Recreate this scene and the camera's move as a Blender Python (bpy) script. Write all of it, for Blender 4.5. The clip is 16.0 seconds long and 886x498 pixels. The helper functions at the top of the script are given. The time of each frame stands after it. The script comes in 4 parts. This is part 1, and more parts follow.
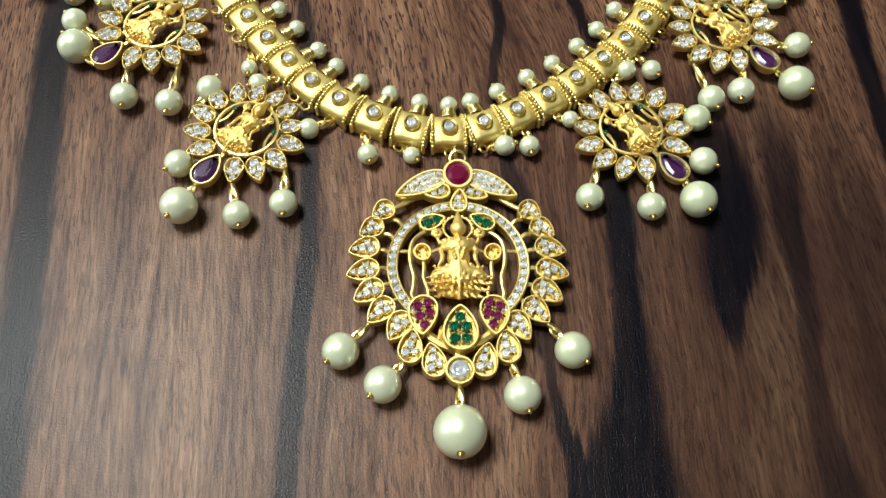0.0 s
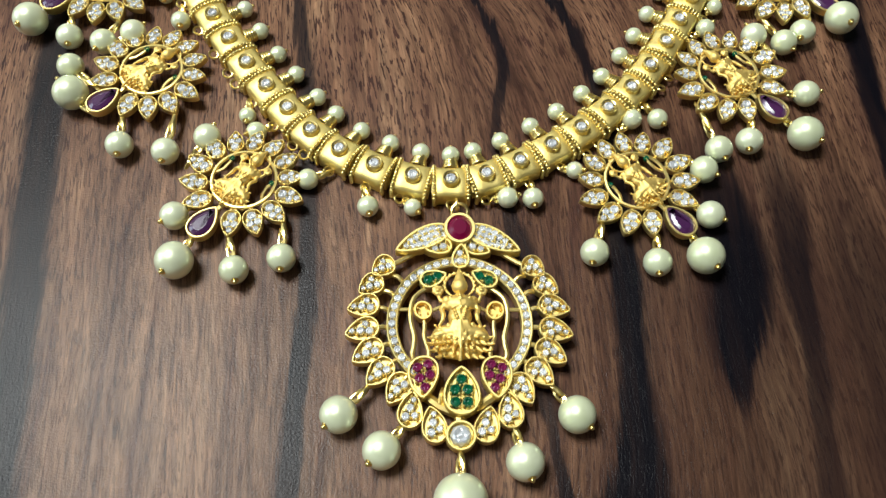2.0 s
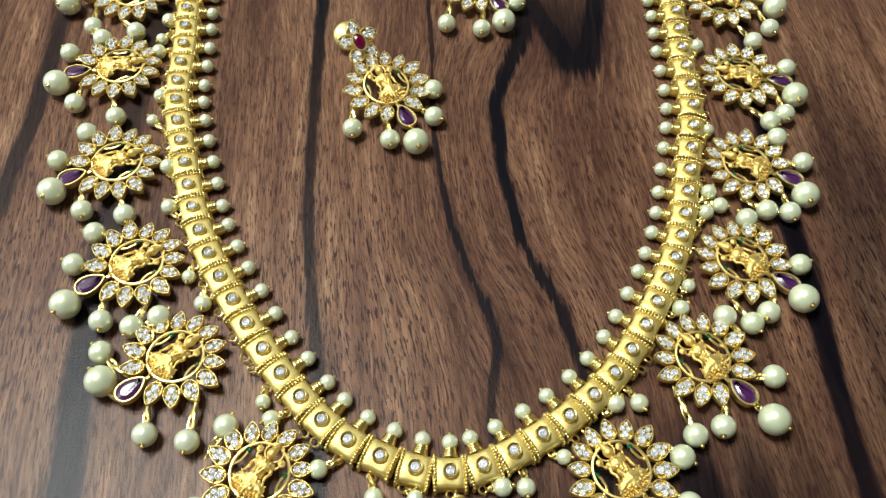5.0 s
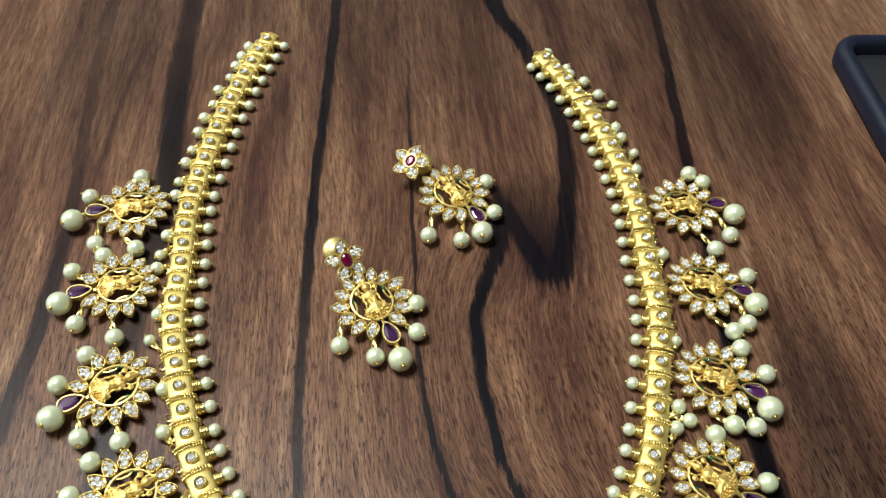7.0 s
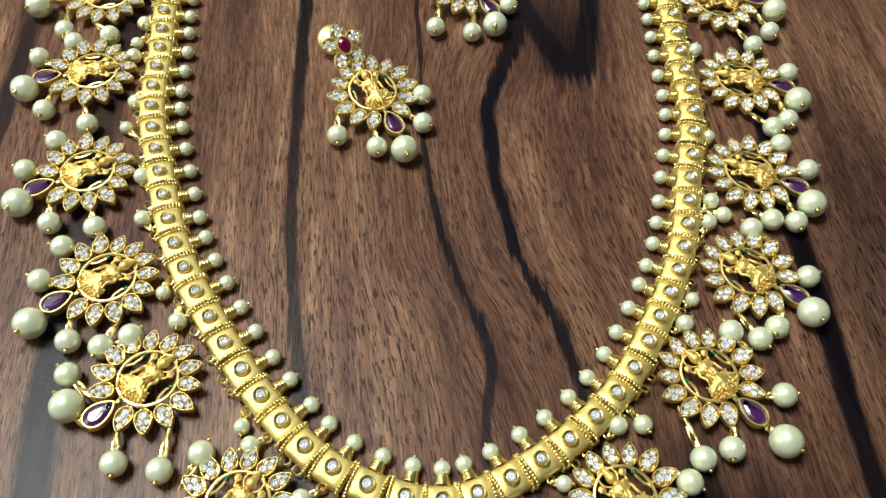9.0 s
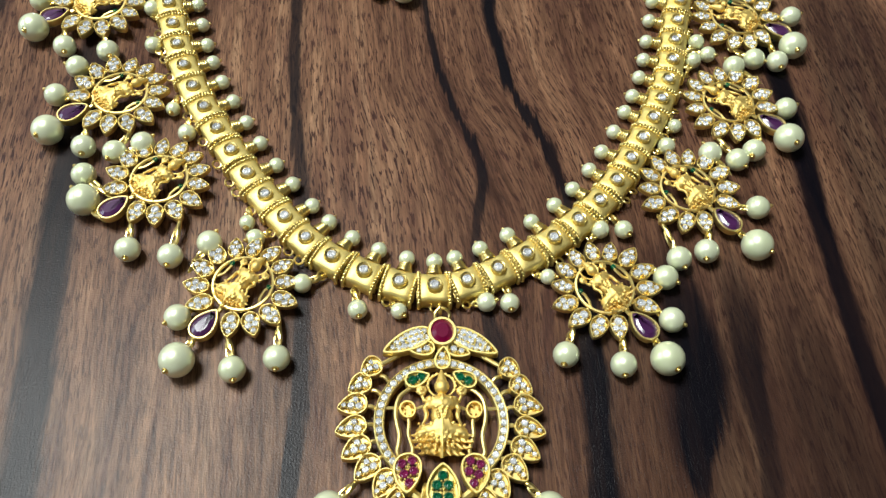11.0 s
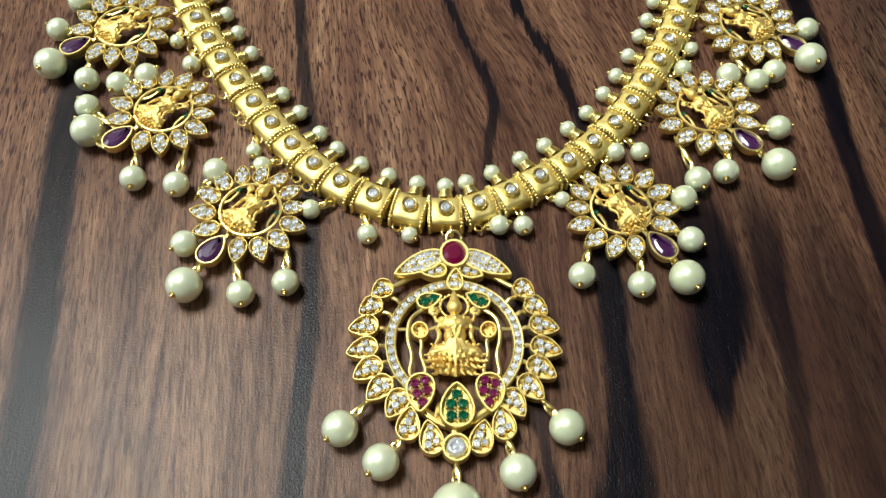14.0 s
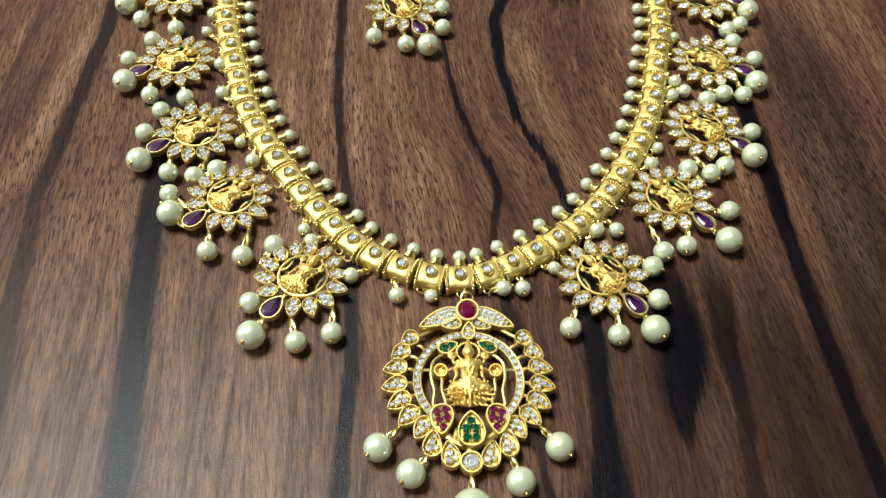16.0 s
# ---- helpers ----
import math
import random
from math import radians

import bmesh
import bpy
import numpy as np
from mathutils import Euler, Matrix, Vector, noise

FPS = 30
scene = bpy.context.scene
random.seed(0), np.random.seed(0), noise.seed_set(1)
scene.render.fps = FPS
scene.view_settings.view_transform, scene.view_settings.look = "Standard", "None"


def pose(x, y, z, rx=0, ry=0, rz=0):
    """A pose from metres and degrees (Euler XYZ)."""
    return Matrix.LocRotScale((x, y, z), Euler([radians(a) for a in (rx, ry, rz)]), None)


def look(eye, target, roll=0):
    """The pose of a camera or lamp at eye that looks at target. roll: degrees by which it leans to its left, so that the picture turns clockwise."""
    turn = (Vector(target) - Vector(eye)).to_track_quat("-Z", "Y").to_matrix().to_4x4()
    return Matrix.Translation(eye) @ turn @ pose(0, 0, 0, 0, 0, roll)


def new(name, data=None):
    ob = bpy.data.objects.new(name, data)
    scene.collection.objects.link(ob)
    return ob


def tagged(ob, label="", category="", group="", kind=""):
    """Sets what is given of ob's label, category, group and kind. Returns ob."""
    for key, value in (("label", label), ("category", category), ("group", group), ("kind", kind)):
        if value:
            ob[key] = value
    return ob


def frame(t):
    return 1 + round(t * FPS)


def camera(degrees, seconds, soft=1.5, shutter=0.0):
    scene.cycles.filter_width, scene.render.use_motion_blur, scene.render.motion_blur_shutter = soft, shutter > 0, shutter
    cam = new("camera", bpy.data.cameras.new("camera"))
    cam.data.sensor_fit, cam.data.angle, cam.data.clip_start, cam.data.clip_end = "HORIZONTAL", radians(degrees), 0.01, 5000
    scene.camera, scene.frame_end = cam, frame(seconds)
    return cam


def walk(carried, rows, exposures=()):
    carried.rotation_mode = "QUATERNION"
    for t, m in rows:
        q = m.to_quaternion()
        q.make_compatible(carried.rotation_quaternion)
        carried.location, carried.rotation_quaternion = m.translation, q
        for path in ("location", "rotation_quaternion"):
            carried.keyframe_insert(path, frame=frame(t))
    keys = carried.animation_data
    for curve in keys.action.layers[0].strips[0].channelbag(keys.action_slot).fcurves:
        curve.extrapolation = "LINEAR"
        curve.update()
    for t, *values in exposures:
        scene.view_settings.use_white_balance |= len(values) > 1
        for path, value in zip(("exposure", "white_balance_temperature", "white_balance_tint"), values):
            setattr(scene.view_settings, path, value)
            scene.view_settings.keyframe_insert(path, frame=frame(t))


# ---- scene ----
cam = camera(57.2, 16.0, soft=1.4)
# seconds; eye in millimetres; yaw, pitch and lean in degrees
ROWS = [
    (0, -6.67, -84.66, 128.70, -4.452, -64.273, 2.807),
    (0.5, -7.19, -83.79, 128.94, -4.759, -64.130, 3.085),
    (1, -7.00, -81.14, 127.54, -4.717, -64.418, 3.022),
    (1.5, -7.14, -80.03, 127.55, -4.253, -64.410, 2.610),
    (2, -6.45, -75.35, 129.53, -4.257, -63.872, 2.904),
    (2.5, -7.31, -70.45, 135.41, -4.863, -63.598, 3.343),
    (3, -6.41, -66.13, 137.91, -4.524, -62.343, 2.925),
    (3.5, -7.48, -62.35, 142.80, -5.023, -61.222, 3.355),
    (4, -8.06, -58.26, 147.47, -4.399, -60.616, 2.991),
    (4.5, -7.78, -52.32, 153.41, -4.980, -59.613, 3.662),
    (5, -8.09, -47.17, 161.26, -4.811, -57.899, 3.434),
    (5.2, -7.80, -46.19, 164.25, -4.733, -57.006, 3.328),
    (5.72, -7.63, -41.01, 172.93, -4.796, -54.966, 3.233),
    (6.25, -7.24, -34.55, 182.69, -5.129, -52.648, 3.286),
    (6.78, -6.90, -29.39, 188.60, -5.506, -51.057, 3.398),
    (7.3, -6.87, -28.11, 185.75, -5.700, -51.199, 3.478),
    (7.5, -6.61, -28.19, 181.94, -5.840, -51.493, 3.526),
    (8, -7.22, -30.66, 170.96, -5.745, -53.441, 3.535),
    (8.5, -7.30, -35.44, 164.28, -5.918, -55.236, 3.915),
    (9, -8.23, -41.71, 152.84, -6.310, -56.979, 4.427),
    (9.2, -8.62, -44.55, 150.50, -6.089, -57.791, 4.594),
    (9.72, -8.86, -52.44, 145.63, -6.237, -58.682, 4.991),
    (10.25, -8.36, -62.82, 144.97, -6.398, -58.803, 5.297),
    (10.78, -7.63, -72.18, 144.63, -6.454, -58.928, 5.402),
    (11.3, -7.21, -76.99, 140.71, -6.288, -59.830, 5.198),
    (11.5, -6.66, -78.05, 136.48, -5.510, -60.520, 4.491),
    (12, -7.07, -79.26, 129.04, -5.761, -62.409, 4.539),
    (12.5, -6.25, -80.70, 115.56, -5.880, -63.289, 4.860),
    (13, -6.11, -79.82, 112.13, -6.399, -63.380, 5.161),
    (13.5, -6.59, -79.35, 124.04, -5.596, -62.446, 4.006),
    (14, -6.46, -83.59, 134.52, -4.280, -60.180, 2.520),
    (14.5, -7.62, -85.69, 146.04, -3.844, -58.089, 1.822),
    (15, -9.01, -92.47, 152.11, -4.420, -56.994, 2.215),
    (15.5, -11.17, -101.69, 156.34, -3.859, -53.964, 2.051),
    (16, -11.63, -108.42, 162.38, -3.855, -53.740, 2.128),
]


def sight(x, y, z, yaw, pitch, lean):
    eye = Vector((x, y, z)) * 0.001
    a, b = radians(yaw), radians(pitch)
    ahead = Vector((-math.sin(a) * math.cos(b), math.cos(a) * math.cos(b), math.sin(b)))
    return look(eye, eye + ahead, lean)


walk(cam, [(r[0], sight(*r[1:])) for r in ROWS], exposures=[(0.0, 0.0), (12.0, 0.0), (12.7, -0.12), (13.3, -0.12), (14.2, 0.0), (16.0, 0.0)])

# ---- light ----
world = bpy.data.worlds.new("world")
scene.world = world
world.use_nodes = True
world_nodes = world.node_tree.nodes
sky = world_nodes.new("ShaderNodeTexSky")
sky.sky_type, sky.sun_disc = "NISHITA", False
sky.sun_elevation, sky.sun_rotation = radians(40), radians(200)
world.node_tree.links.new(sky.outputs[0], world_nodes["Background"].inputs[0])
world_nodes["Background"].inputs[1].default_value = 0.1


def area_lamp(name, place, target, size_x, size_y, watts, colour):
    lamp = bpy.data.lights.new(name, "AREA")
    lamp.shape, lamp.size, lamp.size_y = "RECTANGLE", size_x, size_y
    lamp.energy, lamp.color = watts, colour
    ob = new(name, lamp)
    ob.matrix_world = look(place, target)
    return ob


# the ceiling lamp over the table, and the window in the left wall
area_lamp("ceiling_lamp", (-0.70, 0.42, 1.76), (-0.70, 0.42, 0), 0.70, 0.70, 52, (0.94, 1.0, 0.98))
area_lamp("window_light", (-1.66, 0.25, 0.75), (0, 0.25, 0.55), 1.10, 1.00, 7, (0.76, 0.90, 1.0))

# ---- materials ----
def material(name):
    m = bpy.data.materials.new(name)
    m.use_nodes = True
    return m, m.node_tree, m.node_tree.nodes["Principled BSDF"]


def add(tree, kind, **values):
    n = tree.nodes.new("ShaderNode" + kind)
    for key, value in values.items():
        n.inputs[key.replace("_", " ")].default_value = value
    return n


def math_node(tree, op, a, b=None, c=None, clamp=False):
    n = tree.nodes.new("ShaderNodeMath")
    n.operation, n.use_clamp = op, clamp
    for i, v in enumerate((a, b, c)):
        if v is None:
            continue
        if isinstance(v, (int, float)):
            n.inputs[i].default_value = v
        else:
            tree.links.new(v, n.inputs[i])
    return n.outputs[0]


def mix_colour(tree, fac, a, b, blend="MIX"):
    n = tree.nodes.new("ShaderNodeMix")
    n.data_type, n.blend_type = "RGBA", blend
    for i, v in ((0, fac), (6, a), (7, b)):
        if isinstance(v, (int, float, tuple)):
            n.inputs[i].default_value = v
        else:
            tree.links.new(v, n.inputs[i])
    return n.outputs[2]


def ramp(tree, fac, stops, kind="LINEAR"):
    n = tree.nodes.new("ShaderNodeValToRGB")
    n.color_ramp.interpolation = kind
    els = n.color_ramp.elements
    while len(els) < len(stops):
        els.new(0.5)
    for e, (at, colour) in zip(els, stops):
        e.position, e.color = at, (*colour, 1)
    tree.links.new(fac, n.inputs[0])
    return n


def noise_node(tree, vector, scale, detail=4, rough=0.55, distort=0.0):
    n = add(tree, "TexNoise", Scale=scale, Detail=detail, Roughness=rough, Distortion=distort)
    tree.links.new(vector, n.inputs["Vector"])
    return n.outputs[0]


def stretched(tree, vector, x, y, z=1.0):
    n = tree.nodes.new("ShaderNodeMapping")
    n.inputs["Scale"].default_value = (x, y, z)
    tree.links.new(vector, n.inputs["Vector"])
    return n.outputs[0]


def bump(tree, height, strength, distance, shader):
    n = add(tree, "Bump", Strength=strength, Distance=distance)
    tree.links.new(height, n.inputs["Height"])
    tree.links.new(n.outputs[0], shader.inputs["Normal"])


# dark veins and darkened areas of the wood, each as (y, x, half width, depth of colour), in millimetres
VEINS_AND_SHADE = [
    [(-70, -27.5, 1.7, .85), (-40, -26.5, 1.8, .9), (-15, -25.6, 1.7, .85), (28, -27.7, 1.5, .8), (45, -30, 1.4, .85), (70, -31.7, 1.3, .85), (130, -31.6, 1.7, .95), (174, -30.2, 1.8, .95), (222, -28.1, 2.0, .95), (255, -27.5, 1.8, .9)],
    [(-75, 20, 5, 1), (-60, 18.0, 2.2, .95), (-52, 16.0, 1.1, .8), (-42, 14.6, 1.0, .7), (-28, 13.2, 1.4, .6), (-15, 12.5, 2.4, .75), (0, 9.6, 1.2, .7), (18, 9.4, 1.0, .8), (27, 11.5, 1.0, .9), (36, 10.4, 1.0, .95), (47, 6.2, 0.9, .95), (59, 3.0, 0.9, .95), (80, -0.2, 0.8, .9), (125, -0.8, 0.6, .8), (180, -0.8, 0.6, .75), (215, -0.4, 0.6, .5)],
    [(-75, 25.0, 9.5, 1), (-62, 25.6, 8.0, 1), (-55, 27.2, 5.6, 1), (-48, 28.8, 4.0, 1), (-37, 29.4, 2.8, 1), (-20, 30.1, 2.7, 1), (-8, 30.2, 2.5, .95), (10, 30.5, 2.0, .9), (25, 29.0, 1.3, .95), (42, 24.9, 1.35, 1), (54, 19.6, 1.3, 1), (73, 16.7, 1.6, 1), (90, 15.9, 1.9, 1), (103, 16.9, 2.2, 1), (120, 23.4, 2.6, 1), (140, 27.6, 2.6, .95), (152, 30.0, 1.5, .0)],
    [(106, 38, 2.0, .0), (111, 38.8, 4.2, 1), (120, 35.2, 4.2, 1), (130, 31.4, 3.6, 1), (142, 27.6, 2.8, .95), (152, 26.0, 2.0, .0)],
    [(106, 41, 2.0, .0), (111, 41.6, 3.6, .95), (124, 44.6, 3.4, 1), (147, 48.8, 3.0, .95), (173, 51.2, 2.6, .95), (200, 47.5, 2.6, .95), (226, 41.3, 3.4, 1), (245, 34.5, 4.0, 1)],
    [(105, 39, 4, .0), (112, 39, 6, .9), (124, 39.5, 9, .86), (138, 40, 10, .55), (155, 42, 8, .18), (185, 43, 5, .0)],
    [(-75, 59, 4.0, .7), (-62, 58.5, 3.0, .62), (-53, 58.3, 2.2, .5), (-41, 59.6, 1.9, .6), (-31, 60.5, 2.0, .7), (-22, 60.5, 2.6, .8), (-12, 61.3, 3.2, .8), (0, 62, 3.4, .55), (14, 62, 3, .0)],
    [(-75, 75, 9, .25), (-40, 74, 7, .35), (-10, 73, 5, .3), (10, 72, 4, .0)],
    [(-78, 104, 13, .35), (20, 104, 12, .5), (80, 106, 10, .45), (130, 108, 8, .0)],
    # next three rows darken the far end, partly its dimmer light put into colour
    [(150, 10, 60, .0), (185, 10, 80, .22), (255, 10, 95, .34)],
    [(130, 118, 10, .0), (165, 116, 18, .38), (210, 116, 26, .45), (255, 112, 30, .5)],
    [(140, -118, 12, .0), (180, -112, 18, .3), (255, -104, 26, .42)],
    [(-75, 85.4, 2.2, .9), (-20, 84.4, 2.2, .9), (20, 84.4, 2.4, .95), (50, 85.4, 3.0, 1), (75, 84.6, 2.4, .95), (120, 88, 2.0, .9), (160, 91, 2.0, .9), (200, 94.6, 2.0, .9), (250, 98, 2.0, .9)],
    [(-45, 47, 0.8, .0), (-40, 46.9, 1.6, .85), (-34, 47.2, 3.4, .97), (-27, 49.0, 5.2, 1), (-18, 50.4, 5.8, 1), (-8, 50.6, 5.4, .95), (4, 49.6, 3.2, .7), (16, 48.4, 1.6, .0)],
    [(-75, -70.5, 3.4, .95), (-46, -72, 3.4, .95), (-7, -74.8, 3.6, .95), (30, -77.4, 3.6, .9), (90, -78, 3.2, .75), (150, -77.3, 3.8, .9), (182, -80, 4.6, .9), (230, -82, 4.4, .8)],
    [(-60, -100, 4.5, .7), (20, -106.5, 2.0, .6), (46, -106, 2.2, .75), (106, -103, 2.2, .8), (160, -106, 2.2, .6), (230, -112, 3, .6)],
]


def wood_material():
    m, tree, shader = material("dark_veined_wood")
    place = tree.nodes.new("ShaderNodeTexCoord").outputs["Object"]
    mm = stretched(tree, place, 1000, 1000, 1000)
    split = tree.nodes.new("ShaderNodeSeparateXYZ")
    tree.links.new(mm, split.inputs[0])
    x, y = split.outputs[0], split.outputs[1]
    # slow drift of the fibres to the sides
    drift = math_node(tree, "MULTIPLY", math_node(tree, "SUBTRACT", noise_node(tree, stretched(tree, mm, 0.03, 0.012), 1.0, 2), 0.5), 6.0)
    ragged = math_node(tree, "MULTIPLY", math_node(tree, "SUBTRACT", noise_node(tree, stretched(tree, mm, 0.55, 0.07), 1.0, 4, 0.65), 0.5), 3.2)
    bent = tree.nodes.new("ShaderNodeCombineXYZ")
    # fibres swing round the long curved vein
    curve = tree.nodes.new("ShaderNodeSeparateColor")
    swing = [((v[0] + 80) / 340, ((v[1] + 120) / 240, 0, 0)) for v in VEINS_AND_SHADE[2]]
    tree.links.new(ramp(tree, math_node(tree, "MULTIPLY", math_node(tree, "ADD", y, 80), 1 / 340), swing, "CARDINAL").outputs[0], curve.inputs[0])
    shift = math_node(tree, "MULTIPLY_ADD", curve.outputs[0], 240, -120 - 22)
    reach = math_node(tree, "SUBTRACT", 1.0, math_node(tree, "DIVIDE", math_node(tree, "ABSOLUTE", math_node(tree, "SUBTRACT", x, 19)), 46), clamp=True)
    swung = math_node(tree, "SUBTRACT", x, math_node(tree, "MULTIPLY", shift, reach))
    tree.links.new(math_node(tree, "ADD", swung, drift), bent.inputs[0])
    tree.links.new(y, bent.inputs[1])
    fibre = bent.outputs[0]
    # broad light and dark bands, medium streaks, fine pores
    bands = noise_node(tree, stretched(tree, fibre, 0.055, 0.007), 1.0, 3, 0.6, 0.6)
    streaks = noise_node(tree, stretched(tree, fibre, 0.42, 0.018), 1.0, 5, 0.65, 0.4)
    fine = noise_node(tree, stretched(tree, fibre, 2.6, 0.05), 1.0, 5, 0.66, 0.3)
    lean = tree.nodes.new("ShaderNodeMapping")
    lean.inputs["Rotation"].default_value = (0, 0, radians(-5))
    tree.links.new(fibre, lean.inputs["Vector"])
    slanted = lean.outputs[0]
    pores = noise_node(tree, stretched(tree, slanted, 2.3, 0.25), 1.0, 3, 0.55, 0.35)
    patch = noise_node(tree, stretched(tree, fibre, 0.05, 0.014), 1.0, 2)
    tone = math_node(tree, "ADD", math_node(tree, "MULTIPLY", bands, 0.62), math_node(tree, "MULTIPLY", streaks, 0.38))
    base = ramp(tree, tone, [(0.36, (0.062, 0.0262, 0.0175)), (0.45, (0.115, 0.0545, 0.0325)), (0.55, (0.200, 0.1010, 0.0580)), (0.65, (0.300, 0.170, 0.0985))]).outputs[0]
    grain = ramp(tree, fine, [(0.30, (0.45, 0.42, 0.42)), (0.50, (0.96, 0.95, 0.95)), (0.72, (1.45, 1.42, 1.36))]).outputs[0]
    base = mix_colour(tree, 0.6, base, grain, "MULTIPLY")
    pore = ramp(tree, pores, [(0.545, (0, 0, 0)), (0.585, (1, 1, 1))]).outputs[0]
    # the open pores are coarsest where the board was cut across its flame
    coarse = ramp(tree, math_node(tree, "MULTIPLY", math_node(tree, "ADD", y, 80), 1 / 340), [(0.0, (0.6, 0.6, 0.6)), (0.2, (0.75, 0.75, 0.75)), (0.33, (1, 1, 1)), (0.52, (0.75, 0.75, 0.75)), (0.75, (0.28, 0.28, 0.28))]).outputs[0]
    pore_depth = math_node(tree, "MULTIPLY", coarse, math_node(tree, "MULTIPLY_ADD", patch, 2.2, -0.1, clamp=True))
    base = mix_colour(tree, math_node(tree, "MULTIPLY", math_node(tree, "MULTIPLY", pore, pore_depth), 1.0), base, (0.036, 0.0140, 0.0105, 1))
    # cloudy purple-brown heartwood
    cloud = ramp(tree, noise_node(tree, stretched(tree, fibre, 0.10, 0.022), 1.0, 4, 0.6, 0.8), [(0.50, (0, 0, 0)), (0.68, (1, 1, 1))]).outputs[0]
    base = mix_colour(tree, math_node(tree, "MULTIPLY", cloud, 0.40), base, (0.074, 0.0295, 0.025, 1))
    # short broken streaks, tan and purple-brown
    fleck = ramp(tree, noise_node(tree, stretched(tree, slanted, 1.25, 0.10), 1.0, 4, 0.68, 0.5), [(0.33, (0.40, 0.37, 0.38)), (0.5, (1, 1, 1)), (0.67, (1.55, 1.55, 1.5))]).outputs[0]
    base = mix_colour(tree, 0.75, base, fleck, "MULTIPLY")
    # paler tan streaks at lower left, partly the lamp's sheen put into the colour
    tan_sheen_x = math_node(tree, "MULTIPLY_ADD", math_node(tree, "ADD", x, math_node(tree, "MULTIPLY", bands, 30)), -1 / 40, 0.55, clamp=True)
    tan_sheen_y = math_node(tree, "MULTIPLY_ADD", math_node(tree, "ADD", y, math_node(tree, "MULTIPLY", patch, -40)), -1 / 50, 0.1, clamp=True)
    tan_sheen = math_node(tree, "MULTIPLY", math_node(tree, "MULTIPLY", tan_sheen_x, tan_sheen_y), math_node(tree, "MULTIPLY_ADD", streaks, 3.0, -1.0, clamp=True))
    base = mix_colour(tree, math_node(tree, "MULTIPLY", tan_sheen, 0.45), base, mix_colour(tree, 0.8, (0.265, 0.163, 0.098, 1), fleck, "MULTIPLY"))
    # darker brown at lower right, partly the camera's shadow put into the colour
    shadow_brown_x = math_node(tree, "MULTIPLY_ADD", math_node(tree, "ADD", x, math_node(tree, "MULTIPLY", bands, 30)), 1 / 45, -0.42, clamp=True)
    shadow_brown_y = math_node(tree, "MULTIPLY_ADD", math_node(tree, "ADD", y, math_node(tree, "MULTIPLY", patch, -40)), -1 / 60, 0.25, clamp=True)
    # the darkening fades out further from the middle
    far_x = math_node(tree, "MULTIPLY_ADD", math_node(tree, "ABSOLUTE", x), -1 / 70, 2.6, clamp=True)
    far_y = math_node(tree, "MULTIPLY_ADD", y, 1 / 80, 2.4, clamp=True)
    shadow_brown = math_node(tree, "MULTIPLY", math_node(tree, "MULTIPLY", shadow_brown_x, shadow_brown_y), math_node(tree, "MULTIPLY", far_x, far_y))
    base = mix_colour(tree, math_node(tree, "MULTIPLY", shadow_brown, 0.74), base, (0.028, 0.0128, 0.0090, 1))
    # the veins and the darkened areas
    fingers = math_node(tree, "MULTIPLY", math_node(tree, "SUBTRACT", noise_node(tree, stretched(tree, mm, 1.1, 0.03), 1.0, 3, 0.6), 0.5), 12.0)
    along = math_node(tree, "MULTIPLY", math_node(tree, "ADD", math_node(tree, "ADD", y, fingers), 80), 1 / 340)
    feather = math_node(tree, "MULTIPLY", math_node(tree, "SUBTRACT", fine, 0.5), 1.1)
    shade, halo = None, None
    for dark_area in VEINS_AND_SHADE:
        stops = [((v[0] + 80) / 340, ((v[1] + 120) / 240, v[2] / 100, v[3])) for v in dark_area]
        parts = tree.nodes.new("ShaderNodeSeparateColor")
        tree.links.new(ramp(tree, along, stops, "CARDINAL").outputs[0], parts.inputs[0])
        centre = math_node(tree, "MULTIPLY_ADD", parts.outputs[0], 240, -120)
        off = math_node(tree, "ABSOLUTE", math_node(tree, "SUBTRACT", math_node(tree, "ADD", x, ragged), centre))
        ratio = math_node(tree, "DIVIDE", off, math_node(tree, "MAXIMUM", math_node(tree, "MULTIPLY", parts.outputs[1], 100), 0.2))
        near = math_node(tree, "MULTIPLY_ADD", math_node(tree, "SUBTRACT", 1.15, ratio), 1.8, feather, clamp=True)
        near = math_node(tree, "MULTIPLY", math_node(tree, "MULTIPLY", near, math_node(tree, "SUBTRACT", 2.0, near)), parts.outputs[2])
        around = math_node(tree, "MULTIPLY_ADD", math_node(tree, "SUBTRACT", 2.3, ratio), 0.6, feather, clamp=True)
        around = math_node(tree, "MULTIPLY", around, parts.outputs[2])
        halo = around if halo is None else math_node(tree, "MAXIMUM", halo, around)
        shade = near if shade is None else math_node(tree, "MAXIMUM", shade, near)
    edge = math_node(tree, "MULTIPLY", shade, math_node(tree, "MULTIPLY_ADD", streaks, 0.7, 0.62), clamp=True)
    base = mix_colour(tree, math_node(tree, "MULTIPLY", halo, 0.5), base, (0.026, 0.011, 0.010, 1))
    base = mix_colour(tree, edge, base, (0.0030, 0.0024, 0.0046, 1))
    tree.links.new(base, shader.inputs["Base Color"])
    smudge = noise_node(tree, stretched(tree, mm, 0.02, 0.02), 1.0, 4, 0.6)
    tree.links.new(math_node(tree, "MULTIPLY_ADD", smudge, 0.12, 0.26), shader.inputs["Roughness"])
    shader.inputs["Specular IOR Level"].default_value = 0.17
    height = math_node(tree, "SUBTRACT", math_node(tree, "MULTIPLY", fine, 0.7), math_node(tree, "MULTIPLY", pore, 0.2))
    grit = noise_node(tree, mm, 2.6, 3)
